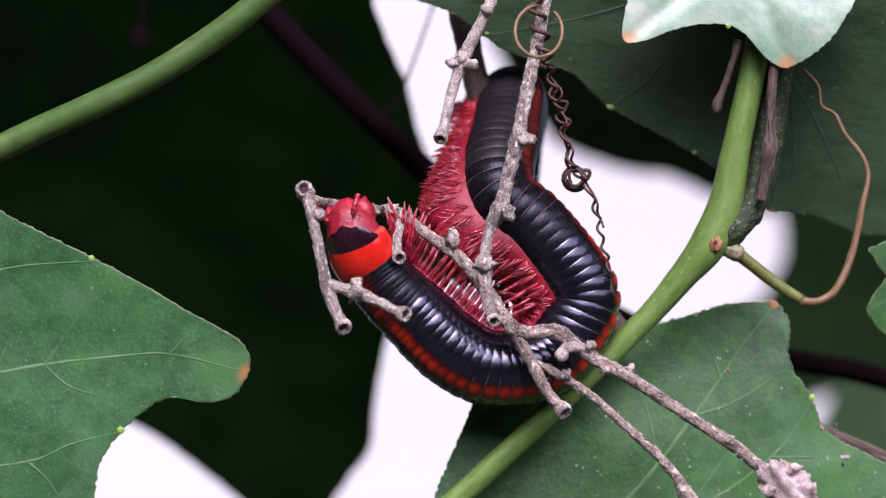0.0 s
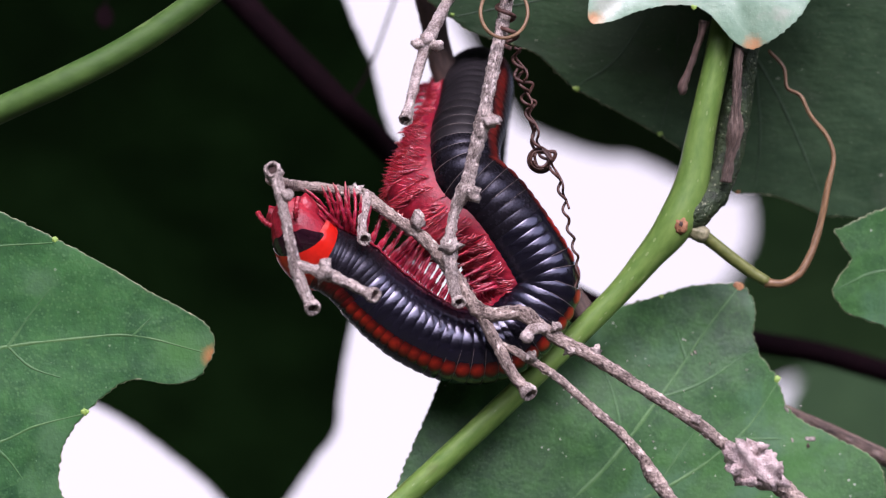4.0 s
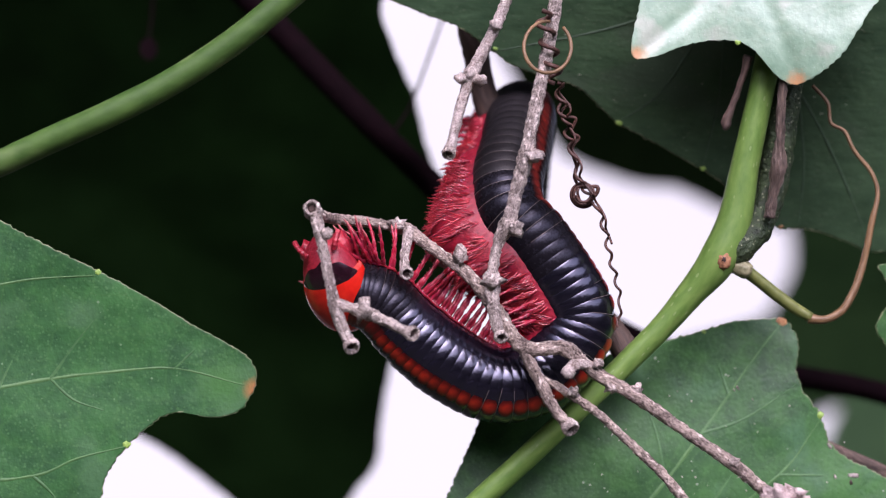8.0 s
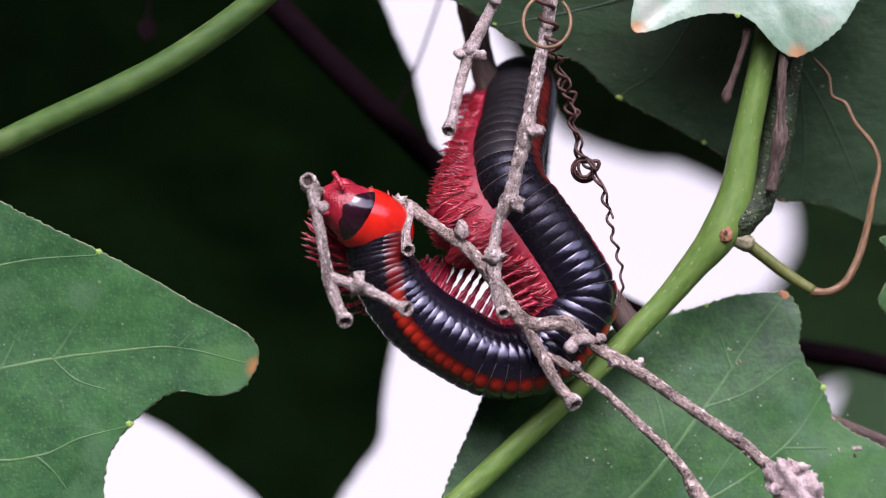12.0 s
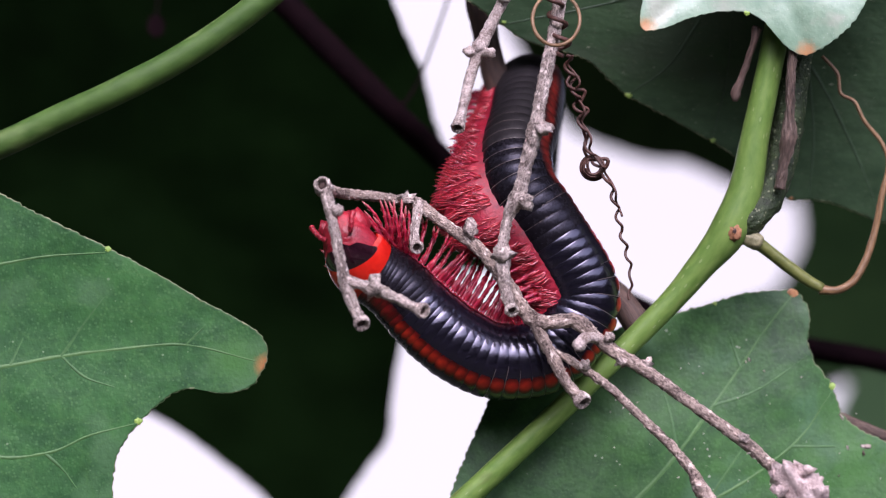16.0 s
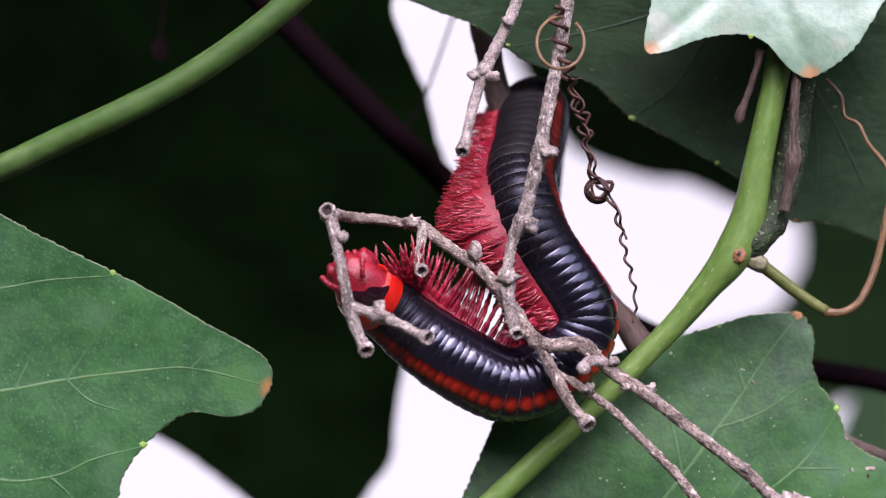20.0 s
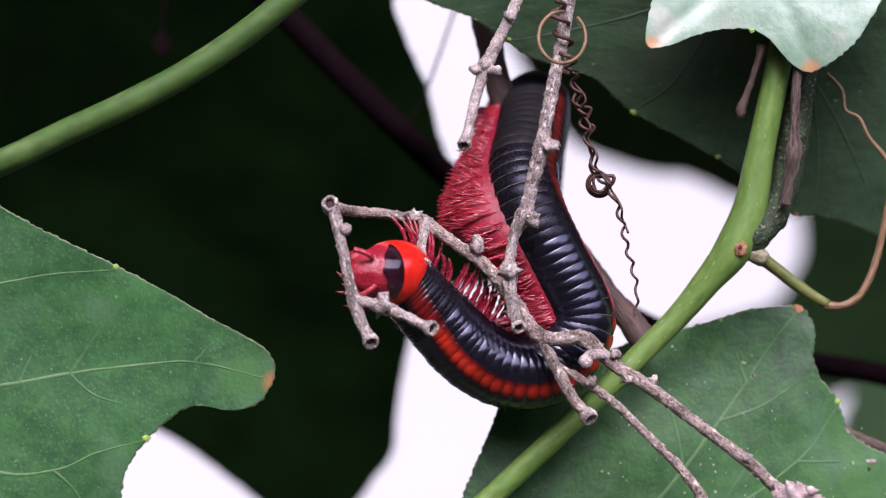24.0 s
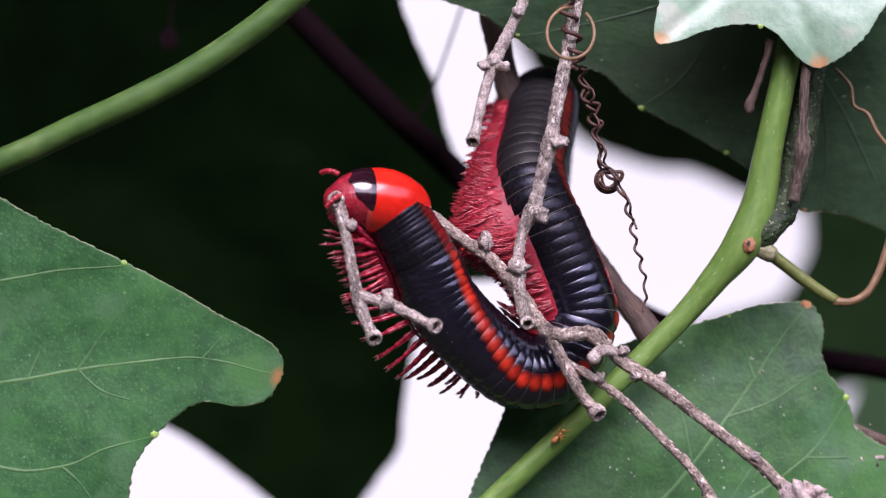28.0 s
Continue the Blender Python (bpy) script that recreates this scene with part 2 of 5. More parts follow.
TWIG_BROWN = material("brown_twig", (0.022, 0.014, 0.010), (0.17, 0.120, 0.092), 2600, 400, (0.65, 0.85), 1.0, 3600, third=(0.30, 0.24, 0.20), third_at=0.6, stretch=(0.25, 1.5, 1), along=True)
PETAL = material("dried_petal", (0.33, 0.24, 0.22), (0.80, 0.68, 0.64), 3000, 600, (0.65, 0.85), 1.0, 4000)
PITH = material("broken_pith", (0.025, 0.014, 0.012), (0.09, 0.055, 0.046), 2600, 500, (0.8, 0.95), 0.8)
TENDRIL = material("dry_tendril", (0.028, 0.011, 0.008), (0.10, 0.042, 0.028), 2600, 300, (0.45, 0.7), 0.5)
TENDRIL_TAN = material("tan_tendril", (0.085, 0.045, 0.018), (0.26, 0.155, 0.070), 1800, 300, (0.4, 0.6), 0.5, stretch=(0.3, 1.5, 1), along=True)
SCAR = material("stem_scar", (0.18, 0.070, 0.030), (0.42, 0.21, 0.10), 2600, 500, (0.6, 0.8), 0.6)
SHELL = material("ring_shell", (0.003, 0.0028, 0.005), (0.008, 0.007, 0.013), 2200, 250, (0.15, 0.23), 0.12, 3500, specks=(0.18, 0.15, 0.14), speck_scale=420, speck_size=0.035, spec=0.9, vary=0.15)
# Weaker gloss, for the middle rings and those next to the collar.
SHELL_LOW_GLOSS = material("ring_shell_low_gloss", (0.004, 0.0036, 0.005), (0.010, 0.009, 0.012), 2200, 250, (0.22, 0.32), 0.2, 3500, specks=(0.18, 0.15, 0.14), speck_scale=420, speck_size=0.035, spec=0.22, vary=0.15)
# Greyer and matt, for the hind rings.
SHELL_DULL = material("ring_shell_dull", (0.008, 0.0072, 0.008), (0.020, 0.018, 0.020), 2200, 250, (0.36, 0.50), 0.3, 3500, specks=(0.20, 0.17, 0.16), speck_scale=420, speck_size=0.05, spec=0.2, vary=0.15)
for shell_mat in (SHELL, SHELL_LOW_GLOSS):
    shell_mat.node_tree.nodes["Principled BSDF"].inputs["Specular Tint"].default_value = (0.78, 0.80, 1.0, 1)
RIM = material("ring_rim", (0.04, 0.032, 0.030), (0.15, 0.12, 0.108), 2200, 300, (0.3, 0.5), 0.2)
SPOT = material("ring_spot", (0.21, 0.007, 0.005), (0.42, 0.027, 0.008), 900, 250, (0.24, 0.38), 0.12, 3000, spec=0.45, vary=0.3, edge=(0.00135, (0.050, 0.0026, 0.0026)))
# Darker copy of SPOT: the hind rings' shade put into the colour.
SPOT_SHADED = material("ring_spot_shaded", (0.060, 0.005, 0.004), (0.15, 0.013, 0.008), 900, 250, (0.4, 0.55), 0.2, 3000, spec=0.3, vary=0.3, edge=(0.00135, (0.016, 0.0016, 0.0018)))
SPOT_WIDE = material("ring_spot_wide", (0.070, 0.0028, 0.0030), (0.15, 0.0065, 0.0055), 900, 250, (0.24, 0.38), 0.12, 3000, spec=0.45, vary=0.25, edge=(0.0017, (0.012, 0.0012, 0.0018)))
BELLY = material("belly", (0.16, 0.003, 0.014), (0.37, 0.008, 0.027), 2200, 420, (0.42, 0.58), 0.7, 2400)
LEG = material("leg", (0.20, 0.007, 0.024), (0.44, 0.028, 0.056), 1500, 300, (0.20, 0.34), 0.4, vary=0.25)
LEG_FINE = material("leg_fine", (0.34, 0.013, 0.032), (0.58, 0.075, 0.095), 1500, 300, (0.14, 0.24), 0.3, spec=0.9)
for soft_mat in (LEG, LEG_FINE, BELLY):
    soft_bsdf = soft_mat.node_tree.nodes["Principled BSDF"]
    soft_bsdf.inputs["Subsurface Weight"].default_value, soft_bsdf.inputs["Subsurface Scale"].default_value = 0.35, 0.0004
CLAW = material("leg_tip", (0.30, 0.05, 0.055), (0.50, 0.17, 0.16), 1500, 300, (0.25, 0.4), 0.2)
# Paler red that paints the highlight along the collar's front edge.
COLLAR_GLINT = material("collar_glint", (0.48, 0.035, 0.028), (0.62, 0.10, 0.08), 1500, 300, (0.12, 0.2), 0.1)
COLLUM = material("collar_red", (0.50, 0.012, 0.006), (0.66, 0.022, 0.008), 900, 200, (0.14, 0.24), 0.08, 3000, spec=0.6)
FACE = material("face_red", (0.22, 0.007, 0.017), (0.46, 0.030, 0.046), 2600, 350, (0.22, 0.38), 0.8, 2800, spec=0.55)
EYE = material("eye_band", (0.008, 0.002, 0.005), (0.026, 0.006, 0.012), 1500, 250, (0.09, 0.16), 0.05, spec=0.9)
ANT = material("ant_amber", (0.40, 0.13, 0.03), (0.60, 0.24, 0.06), 1800, 300, (0.2, 0.35), 0.1)
# Emission stands in for the overcast sky between the leaves.
SKY_SHEET = bpy.data.materials.new("glowing_sky_sheet")
SKY_SHEET.use_nodes = True
sheet_nodes, sheet_links = SKY_SHEET.node_tree.nodes, SKY_SHEET.node_tree.links
sheet_cloud, sheet_ramp = sheet_nodes.new("ShaderNodeTexNoise"), sheet_nodes.new("ShaderNodeValToRGB")
sheet_cloud.inputs["Scale"].default_value = 0.4
sheet_ramp.color_ramp.elements[0].position, sheet_ramp.color_ramp.elements[1].position = 0.35, 0.65
sheet_ramp.color_ramp.elements[0].color, sheet_ramp.color_ramp.elements[1].color = SKY_SHEET_LOW, SKY_SHEET_HIGH
sheet_links.new(sheet_cloud.outputs["Fac"], sheet_ramp.inputs["Fac"])
sheet_links.new(sheet_ramp.outputs["Color"], sheet_nodes["Principled BSDF"].inputs["Emission Color"])
sheet_nodes["Principled BSDF"].inputs["Base Color"].default_value = (0, 0, 0, 1)
sheet_nodes["Principled BSDF"].inputs["Specular IOR Level"].default_value = 0.0
sheet_nodes["Principled BSDF"].inputs["Emission Strength"].default_value = 0.208
# Leaf green of the unseen walls added to shape the light.
BLOCKER = material("light_blocker", (0.015, 0.035, 0.012), (0.045, 0.085, 0.03), 14, 1.5, (0.7, 0.9), 0.6, 30)
SOIL = material("soil", (0.02, 0.022, 0.014), (0.05, 0.05, 0.03), 18, 1.2, (0.85, 0.97), 0.5, 60)


# ---- building ----
BASE = {}


def thing(name, base, label, category, group="", kind=""):
    """An empty at base that will carry parts; base is a plan place."""
    ob = new(name)
    ob.empty_display_size = 0.005
    ob.matrix_world = VIEW @ Matrix.Translation(base)
    BASE[ob.name] = Vector(base)
    return tagged(ob, label, category, group, kind)


def mesh_of(name, bm, mat, smooth=True):
    me = bpy.data.meshes.new(name)
    bm.to_mesh(me)
    bm.free()
    me.materials.append(mat)
    if smooth:
        me.polygons.foreach_set("use_smooth", [True] * len(me.polygons))
    return me


def part(name, bm, mat, parent, label="", smooth=True, origin=None):
    """Links a bmesh as one mesh under a thing or a part. Its coordinates are plan places, moved to the thing's base (or to origin, a part's own pivot)."""
    base = BASE[parent.name]
    o = Vector(origin) if origin is not None else base
    bmesh.ops.translate(bm, verts=bm.verts, vec=-o)
    ob = new(name, mesh_of(name, bm, mat, smooth))
    ob.parent = parent
    ob.location = o - base
    BASE[ob.name] = o
    if label:
        tagged(ob, label)
    return ob


def smooth_line(points, step):
    """A Catmull-Rom line through points (any dimension), cut into even steps."""
    p = [np.array(q, float) for q in points]
    p = [2 * p[0] - p[1]] + p + [2 * p[-1] - p[-2]]
    out = []
    for i in range(1, len(p) - 2):
        a, b, c, d = p[i - 1:i + 3]
        n = max(2, int(np.linalg.norm((c - b)[:3]) / step))
        for k in range(n):
            t = k / n
            out.append(0.5 * (2 * b + (c - a) * t + (2 * a - 5 * b + 4 * c - d) * t * t + (3 * b - a - 3 * c + d) * t ** 3))
    out.append(p[-2])
    return out


def sweep(bm, line, sides=10, rough=0.0, grain=900.0, cap=True, knots=(), along=None):
    """A tube along line, rows of x, y, z, radius in metres; rough: uneven bark; knots: (index share, swelling); along: one direction for all rings."""
    pts = [Vector(q[:3]) for q in line]
    up = Vector((0.31, 0.77, 0.55))
    rings = []
    uv, run = bm.loops.layers.uv.verify(), [0.0]
    for a, b in zip(pts, pts[1:]):
        run.append(run[-1] + (b - a).length)
    for i, p in enumerate(pts):
        t = along or (pts[min(i + 1, len(pts) - 1)] - pts[max(i - 1, 0)]).normalized()
        up = (up - t * up.dot(t)).normalized()
        side = t.cross(up)
        r0 = line[i][3]
        for share, swell in knots:
            r0 *= 1 + swell * math.exp(-((i / max(1, len(pts) - 1) - share) * len(pts) / 3.0) ** 2)
        ring = []
        for k in range(sides):
            a = 2 * math.pi * k / sides
            d = side * math.cos(a) + up * math.sin(a)
            r = r0
            if rough:
                q = d * r0 + p * 0.4
                r *= 1 + rough * (noise.noise(q * grain) + 0.6 * noise.noise(q * grain * 2.7))
            ring.append(bm.verts.new(p + d * r))
        rings.append(ring)
    for i, (a, b) in enumerate(zip(rings, rings[1:])):
        girth = 2 * math.pi * line[0][3] / sides
        for k in range(sides):
            face = bm.faces.new((a[k], a[(k + 1) % sides], b[(k + 1) % sides], b[k]))
            for loop, (u, v) in zip(face.loops, ((i, k), (i, k + 1), (i + 1, k + 1), (i + 1, k))):
                loop[uv].uv = run[u] + pts[0].x * 7, v * girth + pts[0].z * 5
    if cap:
        bm.faces.new(rings[0][::-1])
        bm.faces.new(rings[-1])
    return bm


def tube(points, step=0.0006, sides=10, rough=0.0, grain=900.0, knots=()):
    """A tube through plan rows x, y, w, radius (in plan squares)."""
    rows = [(*at(x, y, w), r * SQUARE) for x, y, w, r in points]
    return sweep(bmesh.new(), smooth_line(rows, step), sides, rough, grain, True, knots)


def blob(center, size, seed=0, rough=0.12, detail=2, grain=700.0, turn=None):
    """An uneven lump at a place, with three half-sizes in metres."""
    bm = bmesh.new()
    bmesh.ops.create_icosphere(bm, subdivisions=detail, radius=1.0)
    for v in bm.verts:
        n = v.co.normalized()
        k = 1 + rough * (noise.noise(n * 1.7 + Vector((seed, seed * 0.7, 0))) + 0.5 * noise.noise(n * 4.1 + Vector((0, seed, seed * 0.3))))
        v.co = Vector((n.x * size[0], n.y * size[1], n.z * size[2])) * k
    uv = bm.loops.layers.uv.verify()
    for face in bm.faces:
        for loop in face.loops:
            v = loop.vert.co
            loop[uv].uv = v.x + v.y * 0.7 + seed * 0.013, v.z - v.y * 0.7
    if turn:
        bmesh.ops.transform(bm, matrix=turn, verts=bm.verts)
    bmesh.ops.translate(bm, verts=bm.verts, vec=center)
    return bm


# ---- ground ----
def ground():
    bm = bmesh.new()
    bmesh.ops.create_circle(bm, cap_ends=True, segments=64, radius=900.0)
    bmesh.ops.inset_region(bm, faces=bm.faces[:], thickness=890.0)
    ob = new("ground", mesh_of("ground", bm, SOIL, False))
    tagged(ob, "dark bare soil below the vines", "ground", kind="structure")


ground()


def unseen_blockers():
    """Unseen low shrubs round the viewer and a crown overhead, added to block light and reflections; the light falls in
    between.
    """
    bm = bmesh.new()
    rows = []
    for j in range(17):
        row = []
        for i in range(121):
            a = radians(120 + 304 * i / 120)
            z = 2.1 * j / 16 * (1 + 1.05 * math.exp(-((math.degrees(a) - 180) / 60) ** 4) + 0.1 * math.exp(-((math.degrees(a) - 280) / 45) ** 4) + 1.2 * math.exp(-((math.degrees(a) - 392) / 48) ** 4))
            r = 4.0 + 0.5 * noise.noise(Vector((a * 4, z * 1.3, 1.0))) + 0.3 * noise.noise(Vector((a * 13, z * 4, 5.0)))
            row.append(bm.verts.new((r * math.cos(a), r * math.sin(a), z * (1 + 0.12 * noise.noise(Vector((a * 9, 0, 2)))))))
        rows.append(row)
    for p, q in zip(rows, rows[1:]):
        for i in range(120):
            bm.faces.new((p[i], p[i + 1], q[i + 1], q[i]))
    ob = new("backdrop", mesh_of("backdrop", bm, BLOCKER))
    tagged(ob, "unseen dark green shrub wall added to shape the light", "shrubs", kind="structure")
    bm = bmesh.new()
    rows = []
    for j in range(22):
        row = []
        for i in range(64):
            a = 2 * math.pi * i / 64
            r = 3.5 * j / 21 * (1 + 0.15 * noise.noise(Vector((math.cos(a) * 2, math.sin(a) * 2, 3))))
            x, y = r * math.cos(a), 1.6 + r * math.sin(a)
            row.append(bm.verts.new((x, y, 3.9 + 0.35 * noise.noise(Vector((x * 1.5, y * 1.5, 2))) + 0.15 * noise.noise(Vector((x * 6, y * 6, 4))) - 0.25 * (r / 3.5) ** 2)))
        rows.append(row)
    for p, q in zip(rows, rows[1:]):
        for i in range(64):
            bm.faces.new((p[i], q[i], q[(i + 1) % 64], p[(i + 1) % 64]))
    ob = new("ceiling", mesh_of("ceiling", bm, BLOCKER))
    tagged(ob, "unseen dark leafy crown added overhead to block the sky", "tree crown", kind="structure")


unseen_blockers()


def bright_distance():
    """A glowing sheet added far beyond the leaves, in place of the white overcast sky."""
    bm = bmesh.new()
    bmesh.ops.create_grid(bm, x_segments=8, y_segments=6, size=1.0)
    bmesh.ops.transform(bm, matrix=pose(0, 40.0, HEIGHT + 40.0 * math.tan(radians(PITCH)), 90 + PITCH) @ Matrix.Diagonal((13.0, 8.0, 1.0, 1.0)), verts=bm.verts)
    tagged(new("backdrop", mesh_of("backdrop", bm, SKY_SHEET, False)), "glowing sheet in place of the white sky beyond the leaves", "sky", kind="structure")


bright_distance()


# ---- leaves ----
def leaf(name, label, hub, corners, depth, mat, vein_mat, veins, thick=0.00025, teeth=3.4, petiole=None, petiole_mat=None, rings=16, fold=0.0, group="vine leaves", step=4.0, edge=None):
    """A lobed leaf: hub where the veins meet, corners round the margin, depth(x, y) its height in w."""
    ob = thing(name, at(*hub, depth(*hub)), label, "leaf", group)
    loop = smooth_line([*corners, corners[0]], step)[:-1]
    n = len(loop)
    bm = bmesh.new()
    top, low = [], []
    h = np.array(hub, float)

    def height(x, y, f):
        s = 0.0
        for v in veins:
            q = np.array(v, float)
            best = min(np.hypot(*(np.array((x, y)) - (a + (b - a) * np.clip(np.dot(np.array((x, y)) - a, b - a) / max(1e-9, np.dot(b - a, b - a)), 0, 1)))) for a, b in zip(q, q[1:]))
            s = max(s, math.exp(-(best / 16.0) ** 2))
        return depth(x, y) - fold * s + 0.8 * noise.noise(Vector((x * 0.006, y * 0.006, 3.1))) + 0.25 * noise.noise(Vector((x * 0.019, y * 0.019, 7.7)))

    shares = [(j / rings) ** 0.8 for j in range(rings)] + [0.988, 0.9975, 1.0]
    rings = len(shares) - 1
    for j, f in enumerate(shares):
        ra, rb = [], []
        for i, c in enumerate(loop):
            q = h + (np.array(c) - h) * f
            if j == rings:
                o = (np.array(c) - h) / max(1e-6, np.linalg.norm(np.array(c) - h))
                q = q + o * teeth * (0.9 * noise.noise(Vector((c[0] * 0.11, c[1] * 0.11, 1.0))) + 0.6 * abs(math.sin(i * 0.9)))
            w = height(q[0], q[1], f)
            ra.append(bm.verts.new(at(q[0], q[1], w)))
            rb.append(bm.verts.new(at(q[0], q[1], w) + Vector((0, thick, 0))))
        top.append(ra), low.append(rb)
    for a, b, flip in [(top[j], top[j + 1], 0) for j in range(rings)] + [(low[j], low[j + 1], 1) for j in range(rings)] + [(top[-1], low[-1], 0)]:
        for i in range(n):
            q = (a[i], a[(i + 1) % n], b[(i + 1) % n], b[i])
            bm.faces.new(q if not flip else q[::-1])
    rims = [(a.co.copy(), b.co.copy()) for a, b in zip(top[-1], low[-1])]
    bmesh.ops.remove_doubles(bm, verts=bm.verts, dist=1e-7)
    bmesh.ops.recalc_face_normals(bm, faces=bm.faces)
    part("blade", bm, mat, ob)
    for v in veins if vein_mat != mat else ():
        rows = smooth_line(v, 8.0)
        bm = bmesh.new()
        band = []
        for k, (x, y) in enumerate(rows):
            s = k / (len(rows) - 1)
            g = np.array(rows[min(k + 1, len(rows) - 1)]) - np.array(rows[max(k - 1, 0)])
            g = np.array((-g[1], g[0])) / max(1e-6, np.linalg.norm(g))
            r = (4.4 * (1 - s) ** 0.7 + 0.9) * (1.0 if len(v) > 3 else 0.7)
            band.append([bm.verts.new(at(x + g[0] * r * q, y + g[1] * r * q, height(x + g[0] * r * q, y + g[1] * r * q, 0.5) + up)) for q, up in ((-1.0, -0.03), (-0.5, 0.05), (0.0, 0.075), (0.5, 0.05), (1.0, -0.03))])
        for p, q in zip(band, band[1:]):
            for k in range(4):
                bm.faces.new((p[k], p[k + 1], q[k + 1], q[k]))
        part("vein", bm, VEIN_FINE if vein_mat == VEIN and len(v) < 4 else vein_mat, ob)
    if edge:
        rim = [(*((top_edge + low_edge) / 2), 0.00011 * (1 + 0.7 * noise.noise(top_edge * 2600))) for top_edge, low_edge in rims]
        part("margin", sweep(bmesh.new(), [*rim, rim[0]], 6, 0.5, 3000, False), edge, ob, "thin beaded margin")
    if petiole:
        part("petiole", tube(petiole, 0.002, 10, 0.03), petiole_mat or STEM, ob)
    return ob, height


def gland(parent, height, x, y, r=5.0, mat=None, name="gland", flat=0.5, label=""):
    """A small raised gland or withered patch on the margin."""
    part(name, blob(at(x, y, height(x, y, 1) - 0.05), (r * SQUARE * 0.85, r * SQUARE * flat * 0.5, r * SQUARE * 0.75), x, 0.5, 3), mat or GLAND, parent, label)


def vine_leaves():
    o, h = leaf("vine_leaf", "green lobed vine leaf with pale veins and a brown tip", (-260, 600),
                [(-60, 318), (0, 352), (70, 390), (130, 420), (190, 449), (240, 475), (300, 508), (360, 544), (410, 570), (455, 598), (472, 627), (467, 657), (449, 687), (418, 702), (385, 704),
                 (345, 696), (312, 702), (282, 722), (250, 752), (225, 782), (207, 815), (200, 850), (200, 890), (225, 960), (150, 1010), (-60, 1000), (-300, 950), (-460, 760), (-420, 520), (-260, 380)],
                lambda x, y: -1.0 - 0.004 * (x - 400) * 0.6 + 0.000012 * (y - 640) ** 2 * 0.5, LEAF_TIPPED, VEIN,
                [[(-260, 690), (-20, 662), (110, 640), (215, 627), (330, 620), (452, 648)], [(110, 640), (150, 582), (186, 535)], [(110, 640), (150, 676), (205, 695)],
                 [(-260, 690), (-120, 520), (40, 470), (188, 456)], [(-260, 690), (-40, 808), (80, 812), (160, 780), (246, 758)], [(80, 812), (112, 840), (138, 875)], [(330, 620), (365, 585)], [(20, 655), (50, 590)]],
                edge=MARGIN, petiole=[(-260, 690, 1, 20), (-420, 900, -6, 18), (-520, 1200, -10, 18)])
    gland(o, h, 192, 451, 7)
    gland(o, h, 246, 755, 8)
    o, h = leaf("vine_leaf", "green lobed vine leaf lying behind the thick stem", (1010, 960),
                [(875, 700), (930, 655), (1050, 610), (1120, 585), (1165, 575), (1210, 563), (1260, 548), (1310, 533), (1360, 526), (1400, 527), (1424, 545), (1432, 578), (1428, 612), (1441, 652), (1468, 688), (1480, 722),
                 (1492, 748), (1522, 772), (1570, 796), (1660, 860), (1620, 1010), (1300, 1100), (1000, 1120), (790, 1030), (800, 890), (838, 790)],
                lambda x, y: -7.5 + 0.012 * (y - 800), LEAF, VEIN,
                [[(1010, 985), (1150, 870), (1262, 728), (1350, 600), (1402, 532)], [(1010, 985), (1250, 900), (1400, 800), (1474, 700)], [(1262, 728), (1340, 700), (1430, 640)], [(1200, 810), (1180, 720), (1150, 650)],
                 [(1310, 660), (1290, 600)], [(1400, 800), (1480, 800)], [(1250, 900), (1330, 780)]],
                edge=MARGIN, teeth=3.6, petiole=[(1010, 985, -6, 18), (930, 1060, -5, 18), (760, 960, -3, 16)])
    gland(o, h, 1403, 531, 12, BROWN_TIP, "withered_tip", 0.3, "small tan withered tip")
    gland(o, h, 1472, 694, 8)
    for k in range(38):
        x, y = random.uniform(1080, 1560), random.uniform(600, 880)
        if x > 1420 and y < 720 or y < 700 and x < 1180:
            continue
        part("dirt_grain", blob(at(x, y, h(x, y, 1) + 0.05), (random.uniform(0.6, 2.4) * SQUARE, 0.00007, random.uniform(0.5, 1.6) * SQUARE), k, 0.6, 1, 700, pose(0, 0, 0, 0, random.uniform(0, 180), 0)), BARK_PALE, o)
    for x, y, r in ((1532, 800, 9), (1528, 812, 5), (1500, 802, 4), (1326, 646, 4), (1320, 650, 3), (1490, 748, 6)):
        part("dirt_flake", blob(at(x, y, h(x, y, 1) + 0.06), (r * SQUARE, 0.0001, r * 0.45 * SQUARE), x, 0.9, 2, 700, pose(0, 0, 0, 0, x % 90, 0)), PITH if x == 1528 else BARK_PALE, o, "" if x != 1528 else "dark crumb of dirt")
    gland(o, h, 1265, 548, 5)
    o, h = leaf("vine_leaf", "large dark green vine leaf seen from its dull side", (1300, -60),
                [(700, -40), (770, -11), (828, 10), (885, 50), (930, 80), (1000, 100), (1045, 118), (1080, 150), (1112, 178), (1160, 203), (1220, 236), (1262, 259), (1300, 285), (1345, 330), (1398, 362), (1432, 361), (1482, 371),
                 (1530, 390), (1570, 402), (1700, 380), (1760, 150), (1620, -220), (1300, -320), (950, -260), (740, -110)],
                lambda x, y: -13.0 - 0.03 * (y - 150), LEAF_UNDER, VEIN_DARK,
                [[(1300, -60), (1230, 60), (1180, 130), (1114, 176)], [(1300, -60), (1290, 120), (1262, 255)], [(1300, -60), (1430, 120), (1500, 250), (1560, 395)], [(1300, -60), (1100, 10), (900, 52)], [(1430, 120), (1440, 250), (1432, 355)]], edge=MARGIN)
    for x, y, r in ((1113, 177, 8), (1262, 257, 7), (893, 48, 5)):
        gland(o, h, x, y, r)
    gland(o, h, 1400, 360, 6, BROWN_TIP, "withered_tip", 0.4)
